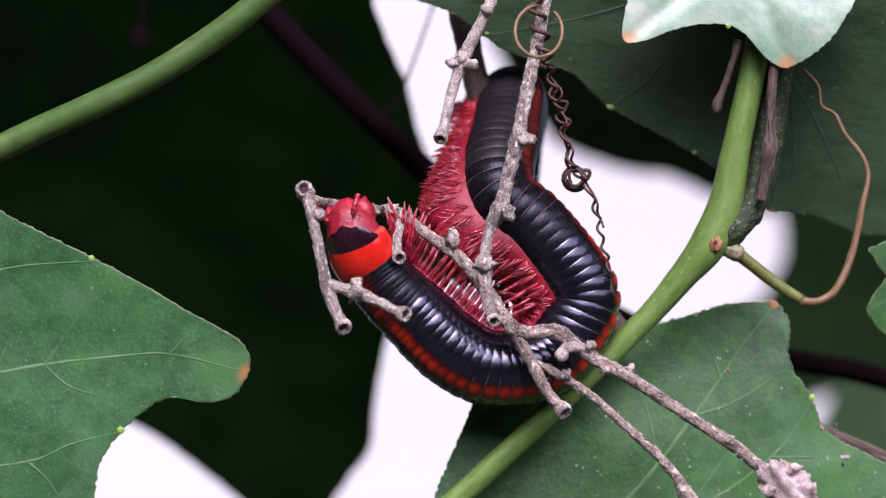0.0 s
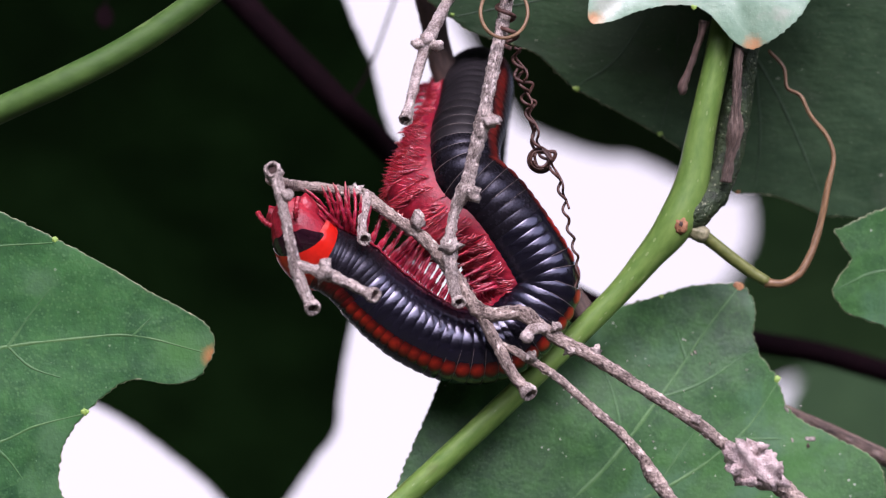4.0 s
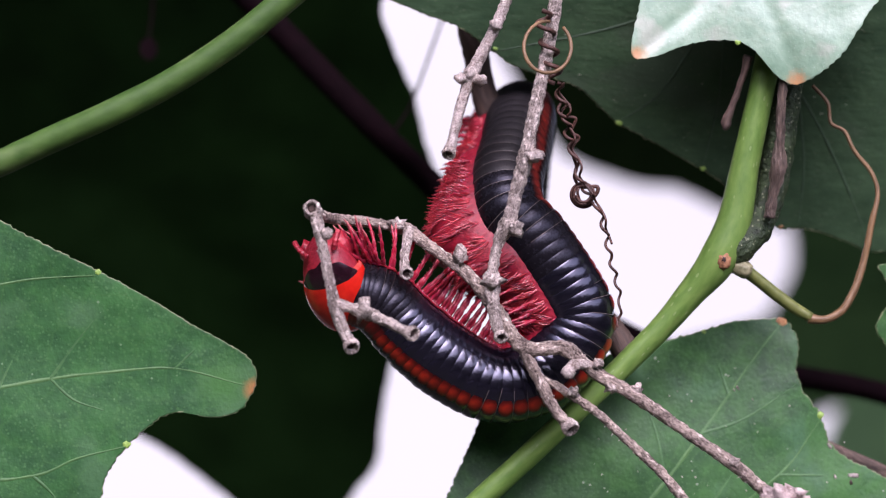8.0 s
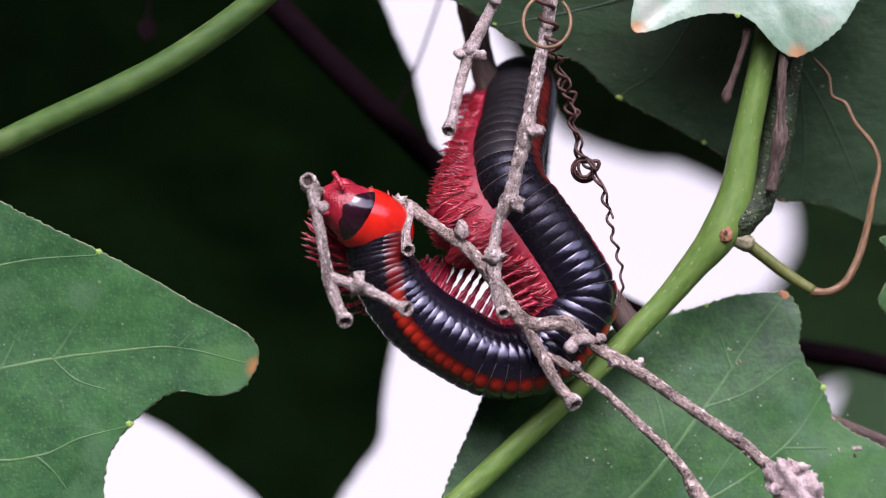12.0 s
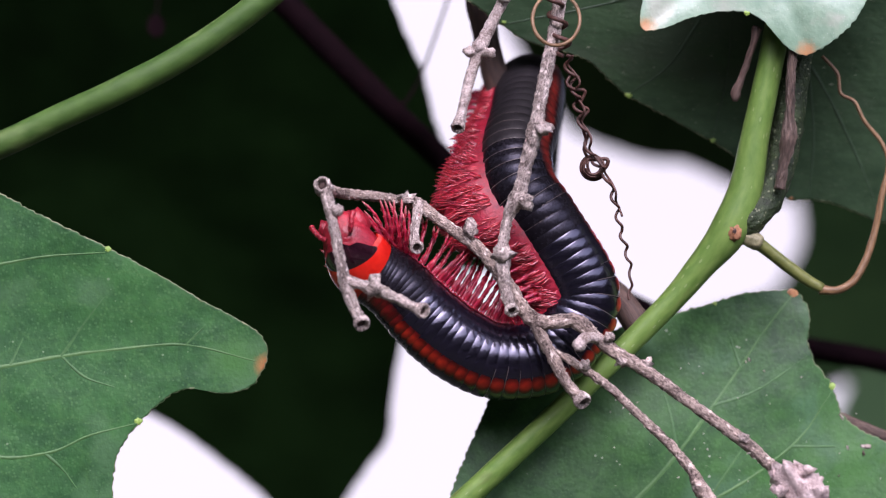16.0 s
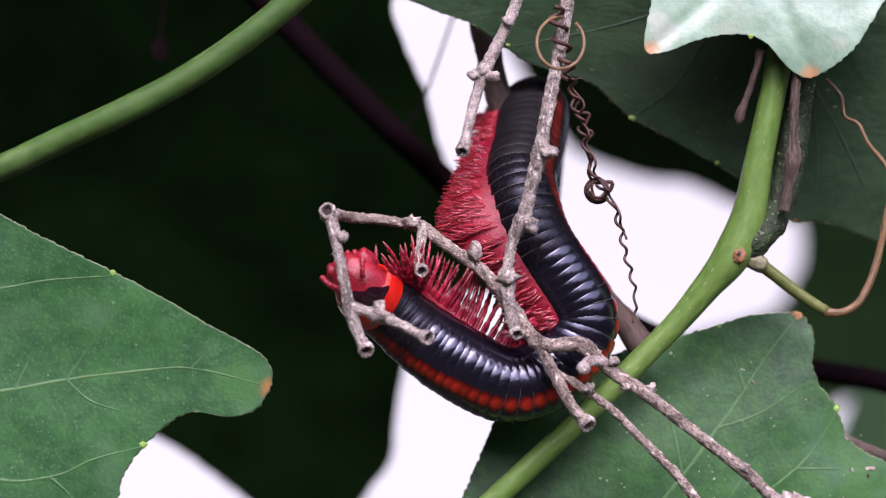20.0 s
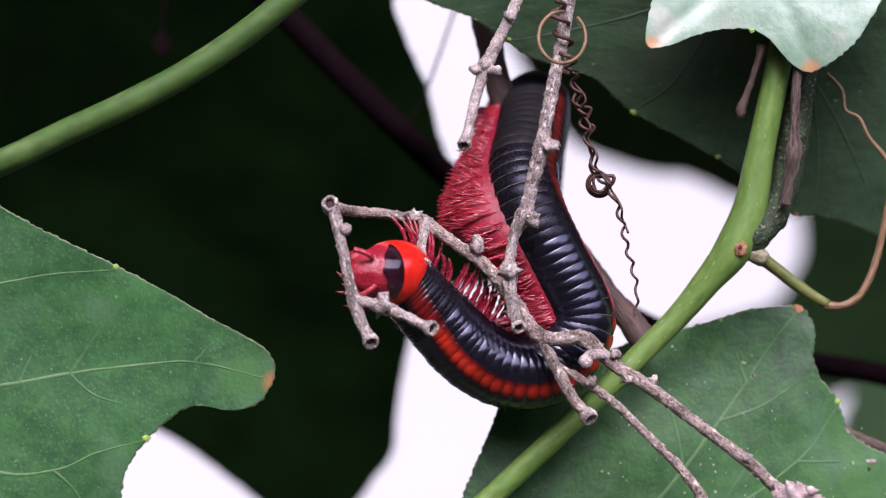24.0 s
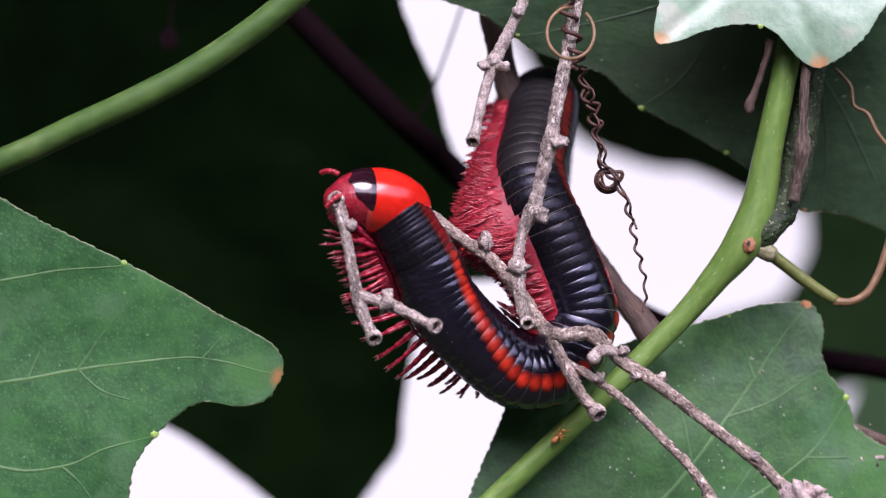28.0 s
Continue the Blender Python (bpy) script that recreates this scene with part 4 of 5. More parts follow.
# ---- coiled tendril ----
def tendrils():
    ob = thing("coiled_tendril", at(985, 85, 7), "dry brown coiled tendril wound round a twig", "tendril")
    loop = [(985 + 42 * math.cos(a), 45 + 46 * math.sin(a), 7 + 3.5 * math.sin(a * 0.5 + 0.6), 3.2) for a in [radians(d) for d in range(-49, 280, 18)]]
    part("loop", tube(loop, 0.0004, 8, 0.12, 1500), TENDRIL_TAN, ob, "open loop of tan tendril")
    coil = []
    for k in range(90):
        s = k / 89
        x = 975 + 25 * s + 14 * math.sin(s * 25)
        coil.append((x, -20 + 130 * s, 7.5 + 1.6 * math.cos(s * 25), 4.0))
    part("winding", tube(coil, 0.0004, 8, 0.12, 1500), TENDRIL, ob)
    hang, spine = [], [(1003, 105), (1015, 150), (1022, 190), (1034, 240), (1050, 290), (1068, 312), (1082, 345), (1094, 385), (1100, 420), (1110, 458), (1117, 500), (1113, 540)]
    line = smooth_line(spine, 3.0)
    for k, (x, y) in enumerate(line):
        s = k / (len(line) - 1)
        big = (7.0 * (1 - s) + 2.2) * (1 + 0.5 * noise.noise(Vector((s * 23, 1, 8))))
        turn = s * 82 + 1.5 * noise.noise(Vector((s * 9, 2, 5)))
        hang.append((x + big * math.sin(turn), y + 0.35 * big * math.cos(turn), 3.0 + 0.08 * big * math.cos(turn) + (1 - s) * 3, 3.1 - 0.7 * s))
    part("coil", tube(hang, 0.0003, 8, 0.15, 1500), TENDRIL, ob)
    curl = [(1050 + (23 - 4.5 * a / 6.28) * math.cos(a + 0.6), 306 + (23 - 4.5 * a / 6.28) * math.sin(a + 0.6), 3.6 + 0.12 * a, 2.8) for a in np.linspace(0, 15, 60)]
    part("curl", tube(curl, 0.0003, 8, 0.12, 1500), TENDRIL, ob)
    side = [(1012, 140, 6, 3), (1004, 158, 6.4, 3), (1016, 168, 6.2, 3), (1036, 172, 5.8, 3), (1028, 195, 5.4, 3), (1042, 205, 5, 3), (1030, 225, 4.8, 3), (1038, 258, 4.4, 3), (1034, 275, 4.2, 3), (1046, 292, 4, 3), (1075, 292, 4.2, 3.5), (1073, 306, 4, 3.5), (1060, 315, 4, 3), (1048, 322, 4.4, 2.6), (1040, 300, 4.8, 2.6), (1052, 288, 4.4, 2.6), (1066, 300, 4.2, 2.6), (1058, 322, 4.6, 2.6)]
    strand = []
    for k, (x, y) in enumerate(line[: len(line) * 2 // 3]):
        s = k / (len(line) - 1)
        strand.append((x + 4 + 8 * (1 - s) * math.sin(s * 55 + 2), y + 3 * math.cos(s * 55), 3.6 + 0.7 * math.cos(s * 55) + (1 - s) * 3, 2.3))
    part("second_coil", tube(strand, 0.0003, 7, 0.15, 1500), TENDRIL, ob)
    part("side_coil", tube(side, 0.0003, 8, 0.12, 1500), TENDRIL, ob)


tendrils()


# ---- millipede ----
R = 0.0053
RINGS = 79
millipede = thing("millipede", at(897, 300, 0), "glossy black millipede with red legs, red collar and orange-red spots", "millipede")


def head_shape(x, y, z):
    """A point of the head for a point of the unit ball: domed behind, drawn out and bent down in front."""
    return Vector((x * R * (0.74 - 0.10 * max(0, z)), y * R * 0.70 - max(0, z) ** 1.5 * R * 0.24, z * R * 1.0))


def shell(profile, a0=-math.pi, a1=math.pi, sides=36, lift=0.0, wobble=None):
    """A band of revolution about z; profile rows z, radius; the angle runs from the back (y)."""
    bm = bmesh.new()
    full = a1 - a0 > 6.28
    n = sides if full else sides + 1
    rows = []
    for z, r in profile:
        row = []
        for k in range(n):
            f = k / sides
            a = a0 + (a1 - a0) * f
            rr, zz = r + lift, z
            if wobble:
                rr, zz = wobble(rr, zz, a, f)
            row.append(bm.verts.new((rr * math.sin(a), rr * math.cos(a), zz)))
        rows.append(row)
    for a, b in zip(rows, rows[1:]):
        for k in range(n if full else n - 1):
            bm.faces.new((a[k], a[(k + 1) % n], b[(k + 1) % n], b[k]))
    bmesh.ops.recalc_face_normals(bm, faces=bm.faces)
    return bm


def leg_mesh(side, reach, slim=1.0, splay=0.62):
    """A jointed, bristly leg bent down and out; its root is the origin, y is away from the belly, z the body's length."""
    bm = bmesh.new()
    p, line, d = Vector((0, 0, 0)), [], Vector((splay * side, -math.sqrt(1 - splay * splay), 0))
    spines = []
    for k, (length, thick) in enumerate(((0.0010, 0.00040), (0.0018, 0.00038), (0.0019, 0.00035), (0.0018, 0.00031), (0.0015, 0.00025))):
        ang = (0.0, 5, 9, 13, 18)[k]
        d = (Matrix.Rotation(radians(-ang * side), 3, "Z") @ d).normalized()
        for s, f in ((0.0, 0.78), (0.25, 0.94), (0.7, 1.10), (0.95, 0.86)):
            line.append((*(p + d * length * reach * s), thick * f * slim))
        for n in range(4 if k else 0):
            a = random.uniform(0, 6.28)
            spines.append((p + d * length * reach * random.uniform(0.3, 1.0), (d + Vector((math.cos(a), math.sin(a) * 0.6, math.sin(a))) * 0.8).normalized(), thick * slim))
        p = p + d * length * reach
    line.append((*p, 0.0002))
    sweep(bm, line, 7, 0.28, 3200)
    n = len(bm.faces)
    sweep(bm, [(*p, 0.00022), (*(p + d * 0.0005), 0.00016), (*(p + d * 0.0010 + Vector((0, -0.0001, 0))), 0.00003)], 6)
    for q, e, r in spines:
        sweep(bm, [(*q, 0.00009), (*(q + e * (r + 0.00028)), 0.00002)], 4)
    bm.faces.ensure_lookup_table()
    for f in bm.faces[n:]:
        f.material_index = 1
    me = mesh_of("leg", bm, LEG)
    me.materials.append(CLAW)
    return me


def bulge(i):
    """How far the soft leg-covered belly of ring i stands out, as a share of the ring's radius."""
    return float(np.interp(i, (12, 18, 24, 29, 33, 35, 38, 43, 48, 55), (0.4, 0.45, 0.6, 0.85, 1.4, 1.25, 0.65, 0.42, 0.3, 0.13)))


def fringe_mesh(i):
    """Combs of thin curved hairs folded over the soft belly of ring i, towards its middle line."""
    bm = bmesh.new()
    long = float(np.interp(bulge(i), (0.3, 1.4), (0.0019, 0.0028)))
    for n in range(32):
        mid, start = random.uniform(0.05, 0.95), random.uniform(-0.0012, 0.0012)
        lift, turn, lean, curl = random.uniform(0.3, 0.65), random.uniform(0.5, 1.2), random.uniform(-0.45, 0.25), random.uniform(0.3, 0.9)
        swell = bulge(i + start / 0.0016)
        for k in range(6):
            f = min(0.97, max(0.03, mid + (k - 2.5) * 0.032))
            a = radians(118 + 124 * f)
            q, slope = R * (1 + swell * math.sin(f * math.pi)), R * swell * math.cos(f * math.pi) * math.pi / radians(124)
            out, about = Vector((math.sin(a), math.cos(a), 0)), Vector((math.cos(a), -math.sin(a), 0))
            up = (out * q - about * slope).normalized()
            inward = (about * q + out * slope).normalized() * (1 if mid < 0.5 else -1)
            p = out * q + Vector((0, 0, start + random.uniform(-0.0002, 0.0002)))
            d = (up * lift + inward * turn + Vector((0, 0, lean + (k - 2.5) * 0.06))).normalized()
            hook = (up * -0.4 + Vector((0, 0, -0.35))) * curl
            reach = random.uniform(0.75, 1.0) * long
            sweep(bm, [(*(p + d * reach * t + hook * reach * t * t), 0.000085 * w) for t, w in ((-0.12, 1.1), (0.2, 1.1), (0.5, 0.95), (0.8, 0.7), (1.0, 0.2))], 5)
    return mesh_of("leg_fringe", bm, LEG_FINE)


def build_millipede():
    outer = [(-0.00100, 0.935), (-0.00104, 0.973), (-0.00093, 0.986), (-0.00060, 0.999), (-0.00018, 1.006), (0.00026, 1.004), (0.00066, 0.991), (0.00100, 0.972), (0.00144, 0.948), (0.00176, 0.90), (0.0024, 0.87), (0.0033, 0.82)]
    kinds = []
    for scale, pack, wide in ((1.0, 1.0, 15), (0.98, 0.86, 15), (0.95, 0.77, 16), (0.92, 0.69, 18), (0.89, 0.60, 20), (0.87, 0.50, 24)):
        r = R * scale
        body = mesh_of("ring", shell([(z * pack, q * r) for z, q in outer]), SHELL if scale > 0.93 else SHELL_LOW_GLOSS)
        rim = mesh_of("rim", shell([(-0.00104 * pack, r * 0.965), (-0.00106 * pack, r * 0.982), (-0.00102 * pack, r * 0.987), (-0.00097 * pack, r * 0.983)], radians(-138), radians(138), 40), RIM)
        spot = mesh_of("spot", shell([(-0.00099 * pack, r * 0.980), (-0.00060 * pack, r * 1.000), (-0.00018 * pack, r * 1.007), (0.00026 * pack, r * 1.005), (0.00068 * pack, r * 0.991), (0.00110 * pack, r * 0.966)], radians(-wide), radians(wide), 14, 0.00004,
                                     lambda q, z, a, f: (q, z * (1 - 0.3 * abs(2 * f - 1) ** 2))), SPOT if wide < 18 else SPOT_WIDE)
        belly = mesh_of("belly_plate", shell([(-0.00104 * pack, r * 0.99), (-0.00024 * pack, r * 1.01), (0.00064 * pack, r * 1.0), (0.00128 * pack, r * 0.96)], radians(131), radians(229), 16, 0.00012, lambda q, z, a, f: (q * (1 + 0.13 * math.sin(f * math.pi)), z)), BELLY)
        if scale == 1.0:
            # hind rings take the spot that has shade in its colour
            dim, less_glossy = spot.copy(), [body.copy(), body.copy()]
            dim.materials[0] = SPOT_SHADED
            for me, mat in zip(less_glossy, (SHELL_LOW_GLOSS, SHELL_DULL)):
                me.materials[0] = mat
        kinds.append((r, body, (("rim", rim), ("spot", spot), ("belly_plate", belly))))
    def soft(i):
        return mesh_of("belly_plate", shell([(z * (1 + 0.55 * bulge(i)), q * R) for z, q in ((-0.0017, 0.90), (-0.0012, 0.955), (-0.0006, 0.99), (0.0, 1.0), (0.0006, 0.99), (0.0012, 0.955), (0.0017, 0.90))], radians(118), radians(242), 30, 0.0001,
                                            lambda q, z, a, f: (q * (1 + bulge(i + z / 0.0016) * math.sin(f * math.pi) * (1 + 0.07 * noise.noise(Vector((f * 9, i * 0.9 + z * 500, 2))))), z)), BELLY)
    reaches = (0.55, 0.66, 0.82, 0.90, 0.77, 0.81)
    sides = {(s, k): leg_mesh(s, reach, 0.75 if k < 1 else 0.88, 0.80 if k < 4 else 0.75) for s in (-1, 1) for k, reach in enumerate(reaches)}
    rings = []
    for i in range(RINGS):
        r, body, extras = kinds[min(5, max(0, i - RINGS + 19) // 3)]
        ob = new("ring", less_glossy[1] if i < 31 else less_glossy[0] if i < 40 else body)
        ob.parent = millipede
        for name, me in extras[1 if 12 < i < 23 else 0:]:
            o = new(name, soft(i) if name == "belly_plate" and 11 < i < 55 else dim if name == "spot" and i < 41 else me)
            o.parent = ob
        if 11 < i < 55:
            o = new("leg_fringe", fringe_mesh(i))
            o.parent = ob
            o["kind"] = "stuff"
        size = 0 if i < 41 else 1 if i < 45 else 2 if i < 54 else 3 if i < RINGS - 9 else 4 if i < RINGS - 5 else 5
        rows = (0.0,) if i < 45 else (-0.0003, 0.0002) if i < RINGS - 5 else (-0.0004, 0.0, 0.0004)
        for s in (-1, 1):
            for j, z in enumerate(rows):
                a = radians(150) * s
                leg = new("leg", sides[s, size])
                leg.parent = ob
                swept = 12 if i < 48 else (-25, -52, -80)[j] if i >= RINGS - 5 else max(-10, 22 - 1.8 * (i - 48)) if i < RINGS - 8 else -8 - 6 * (i - RINGS + 8)
                swing = swept + (5 * math.sin(i * 0.85) + random.uniform(-3, 3) + (4 if j else -4)) * (0.3 if i < 48 else 1)
                leg.matrix_basis = Matrix.Translation((r * 0.96 * math.sin(a), r * 0.96 * math.cos(a), z)) @ pose(0, 0, 0, swing, 0, random.uniform(-10, 10) if i < RINGS - 5 else s * random.uniform(-5, 55))
        rings.append(ob)
    tail = new("tail_tip", mesh_of("tail_tip", shell([(-0.003, 0.0002), (-0.0026, R * 0.4), (-0.0016, R * 0.75), (0, R * 0.93), (0.0012, R * 0.95)]), SHELL))
    tail.parent = millipede
    bm = shell([(-0.0040, R * 0.80), (-0.0037, R * 0.87), (-0.0027, R * 0.92), (-0.0011, R * 0.945), (0.0003, R * 0.95), (0.0014, R * 0.935), (0.0024, R * 0.90), (0.0031, R * 0.86), (0.0035, R * 0.82), (0.0036, R * 0.79), (0.0033, R * 0.74), (0.0022, R * 0.6), (0.0016, R * 0.3), (0.0014, R * 0.02)], sides=48)
    curve = radians(40) / 0.0052
    for v in bm.verts:
        x, y, z = v.co * 0.95
        v.co = Vector((x, (1 / curve + y) * math.cos(z * curve) - 1 / curve, (1 / curve + y) * math.sin(z * curve)))
    collar = new("collar", mesh_of("collar", bm, COLLUM))
    collar.parent = millipede
    tagged(collar, "smooth bright red collar")
    # strip that carries the painted highlight of the collar's edge
    bm = shell([(0.0031, R * 0.863), (0.0033, R * 0.846), (0.0035, R * 0.824), (0.00362, R * 0.80), (0.00366, R * 0.785)], radians(-112), radians(112), 40, 0.00004)
    for v in bm.verts:
        x, y, z = v.co * 0.95
        v.co = Vector((x, (1 / curve + y) * math.cos(z * curve) - 1 / curve, (1 / curve + y) * math.sin(z * curve)))
    rim = new("rim", mesh_of("rim", bm, COLLAR_GLINT))
    rim.parent = collar
    tagged(rim, "thin front rim with a painted pale highlight")
    bm = bmesh.new()
    bmesh.ops.create_uvsphere(bm, u_segments=32, v_segments=20, radius=1.0)
    for v in bm.verts:
        x, y, z = v.co
        v.co = head_shape(x, y, z) * (1 + 0.05 * noise.noise(Vector((x, y, z)) * 2.6))
    head = new("head", mesh_of("head", bm, FACE))
    head.parent = millipede
    tagged(head, "rounded dark red head")
    band = bmesh.new()
    rows = []
    for j in range(9):
        f = j / 8
        row = []
        for k in range(25):
            g = k / 24 * 2 - 1
            lat = radians(68) * g
            lon = radians(-14 + (45 + 2.5 * math.cos(g * 11)) * f * (1 - 0.7 * g * g))
            x, y, z = math.sin(lat) * math.cos(lon), math.cos(lat) * math.cos(lon), math.sin(lon)
            row.append(band.verts.new(head_shape(x, y, z) * 1.075))
        rows.append(row)
    for a, b in zip(rows, rows[1:]):
        for k in range(24):
            band.faces.new((a[k], a[k + 1], b[k + 1], b[k]))
    eye = new("eye_band", mesh_of("eye_band", band, EYE))
    eye.parent = head
    tagged(eye, "glossy purple-black eye band")
    for s in (-1, 1):
        bm = bmesh.new()
        p, d, line = Vector((0.36 * R * s, 0.34 * R, 0.74 * R)), Vector((0.45 * s, 0.28, 0.85)).normalized(), []
        for k in range(6):
            length = (0.0004, 0.0006, 0.0006, 0.0006, 0.0005, 0.0003)[k]
            for f, q in ((0.05, 0.7), (0.5, 1.0), (0.9, 1.05)):
                line.append((*(p + d * length * f), 0.00040 * q))
            p = p + d * length
            d = (d + Vector((0.06 * s, -0.42, 0.02))).normalized()
        line.append((*p, 0.00012))
        sweep(bm, line, 8)
        o = new("antenna", mesh_of("antenna", bm, FACE))
        o.parent = head
        o = new("jaw", mesh_of("jaw", blob((0.46 * R * s, -0.40 * R, 0.46 * R), (R * 0.24, R * 0.30, R * 0.42), s, 0.3), FACE))
        o.parent = head
        for j in range(3):
            o = new("palp", mesh_of("palp", blob((0.16 * R * s * (j + 0.4), -0.66 * R, (0.66 - 0.08 * j) * R), (R * 0.07, R * 0.12, R * 0.16), j + s, 0.3), FACE))
            o.parent = head
    return rings, tail, collar, head


BODY, TAIL, COLLAR, HEAD = build_millipede()


# ---- ant ----
def ant():
    ob = thing("ant", at(868, 838, 0.5), "tiny amber ant walking up the green stem", "ant")
    for name, c, s in (("abdomen", (0, 0, -0.0007), (0.0004, 0.0004, 0.0007)), ("thorax", (0, 0, 0.0002), (0.0002, 0.00022, 0.0005)), ("head", (0, 0, 0.0010), (0.0003, 0.00026, 0.00034))):
        o = new(name, mesh_of(name, blob(Vector(c), s, 1, 0.05), ANT))
        o.parent = ob
    for s in (-1, 1):
        for k in (-1, 0, 1):
            o = new("leg", mesh_of("leg", sweep(bmesh.new(), [(0, 0, 0.0002, 0.00006), (0.0005 * s, -0.0004, 0.0003 + 0.0003 * k, 0.00006), (0.0010 * s, 0.0003, 0.0002 + 0.0008 * k, 0.00004)], 5), ANT))
            o.parent = ob
        o = new("feeler", mesh_of("feeler", sweep(bmesh.new(), [(0.0001 * s, 0, 0.0012, 0.00005), (0.0005 * s, -0.0003, 0.0016, 0.00005), (0.0006 * s, -0.0001, 0.0021, 0.00003)], 5), ANT))
        o.parent = ob
    return ob


WALKER = ant()


# ---- what moves ----
def spine(front, axis, dorsal):
    """The body's line at one moment as poses: front holds the moving stations x, y, w, turn, the last one the collar's; axis and dorsal: where the head points and where its back faces (right, down, near); the hind part hangs still."""
    hind = [(925, 330, -38), (932, 252, -37), (938, 192, -32), (938, 168, -24), (936, 186, -16.5), (928, 230, -10), (914, 286, -4.5), (922, 346, -1.0)]
    turns = [None] * 5 + [24, 36, 68] + [q[3] for q in front]
    pts = [np.array(at(*q)) for q in hind] + [np.array(at(*q[:3])) for q in front]
    axis, dorsal = [Vector((x, -w, -y)).normalized() for x, y, w in (axis, dorsal)]
    pts.append(pts[-1] + 0.5 * np.array(axis * 0.006) + 0.5 * (pts[-1] - pts[-2]) * 0.006 / np.linalg.norm(pts[-1] - pts[-2]))
    turns.append(turns[-1])
    rows = smooth_line([(*p, i) for i, p in enumerate(pts)], 0.0004)
    pos = [Vector(r[:3]) for r in rows]
    key = [r[3] for r in rows]
    cum = [0.0]
    for a, b in zip(pos, pos[1:]):
        cum.append(cum[-1] + (b - a).length)
    tang = [(pos[min(i + 2, len(pos) - 1)] - pos[max(i - 2, 0)]).normalized() for i in range(len(pos))]
    back = [None] * len(pos)
    for i, k in enumerate(key):
        if k >= 5:
            a, b = turns[int(k)], turns[min(int(k) + 1, len(turns) - 1)]
            phi = radians(a + (b - a) * (k - int(k)))
            t = tang[i]
            side = Vector((0, -1, 0)).cross(t)
            side.normalize()
            d = Vector((0, -1, 0)) * math.cos(phi) + side * math.sin(phi)
            back[i] = (d - t * d.dot(t)).normalized()
    for i in range(len(pos) - 1, -1, -1):
        if back[i] is None:
            d = back[i + 1]
            back[i] = (d - tang[i] * d.dot(tang[i])).normalized()

    def place(s):
        i = min(max(int(np.searchsorted(cum, s)), 1), len(pos) - 1)
        f = (s - cum[i - 1]) / max(1e-9, cum[i] - cum[i - 1])
        f = min(max(f, 0), 1)
        p, t, d = pos[i - 1].lerp(pos[i], f), tang[i - 1].lerp(tang[i], f).normalized(), back[i - 1].lerp(back[i], f)
        d = (d - t * d.dot(t)).normalized()
        x = d.cross(t)
        m = Matrix((x, d, t)).transposed().to_4x4()
        m.translation = p - BASE[millipede.name]
        return m

    n = len(hind) + len(front)
    s_collar = cum[min(range(len(key)), key=lambda i: abs(key[i] - (n - 1)))]
    share = np.cumsum([1.0 if i < RINGS - 22 else 1.0 - 0.028 * (i - RINGS + 22) for i in range(RINGS)])
    room = s_collar - 0.0014
    steps = [room * (q - 0.5) / (share[-1] - 0.2) for q in share]
    d = (dorsal - axis * dorsal.dot(axis)).normalized()
    collar = Matrix((d.cross(axis), d, axis)).transposed().to_4x4()
    collar.translation = Vector(pts[n - 1]) - BASE[millipede.name]
    return [place(s) for s in steps], place(0.0), collar, collar @ pose(0, -0.0001, 0.0030, 14)


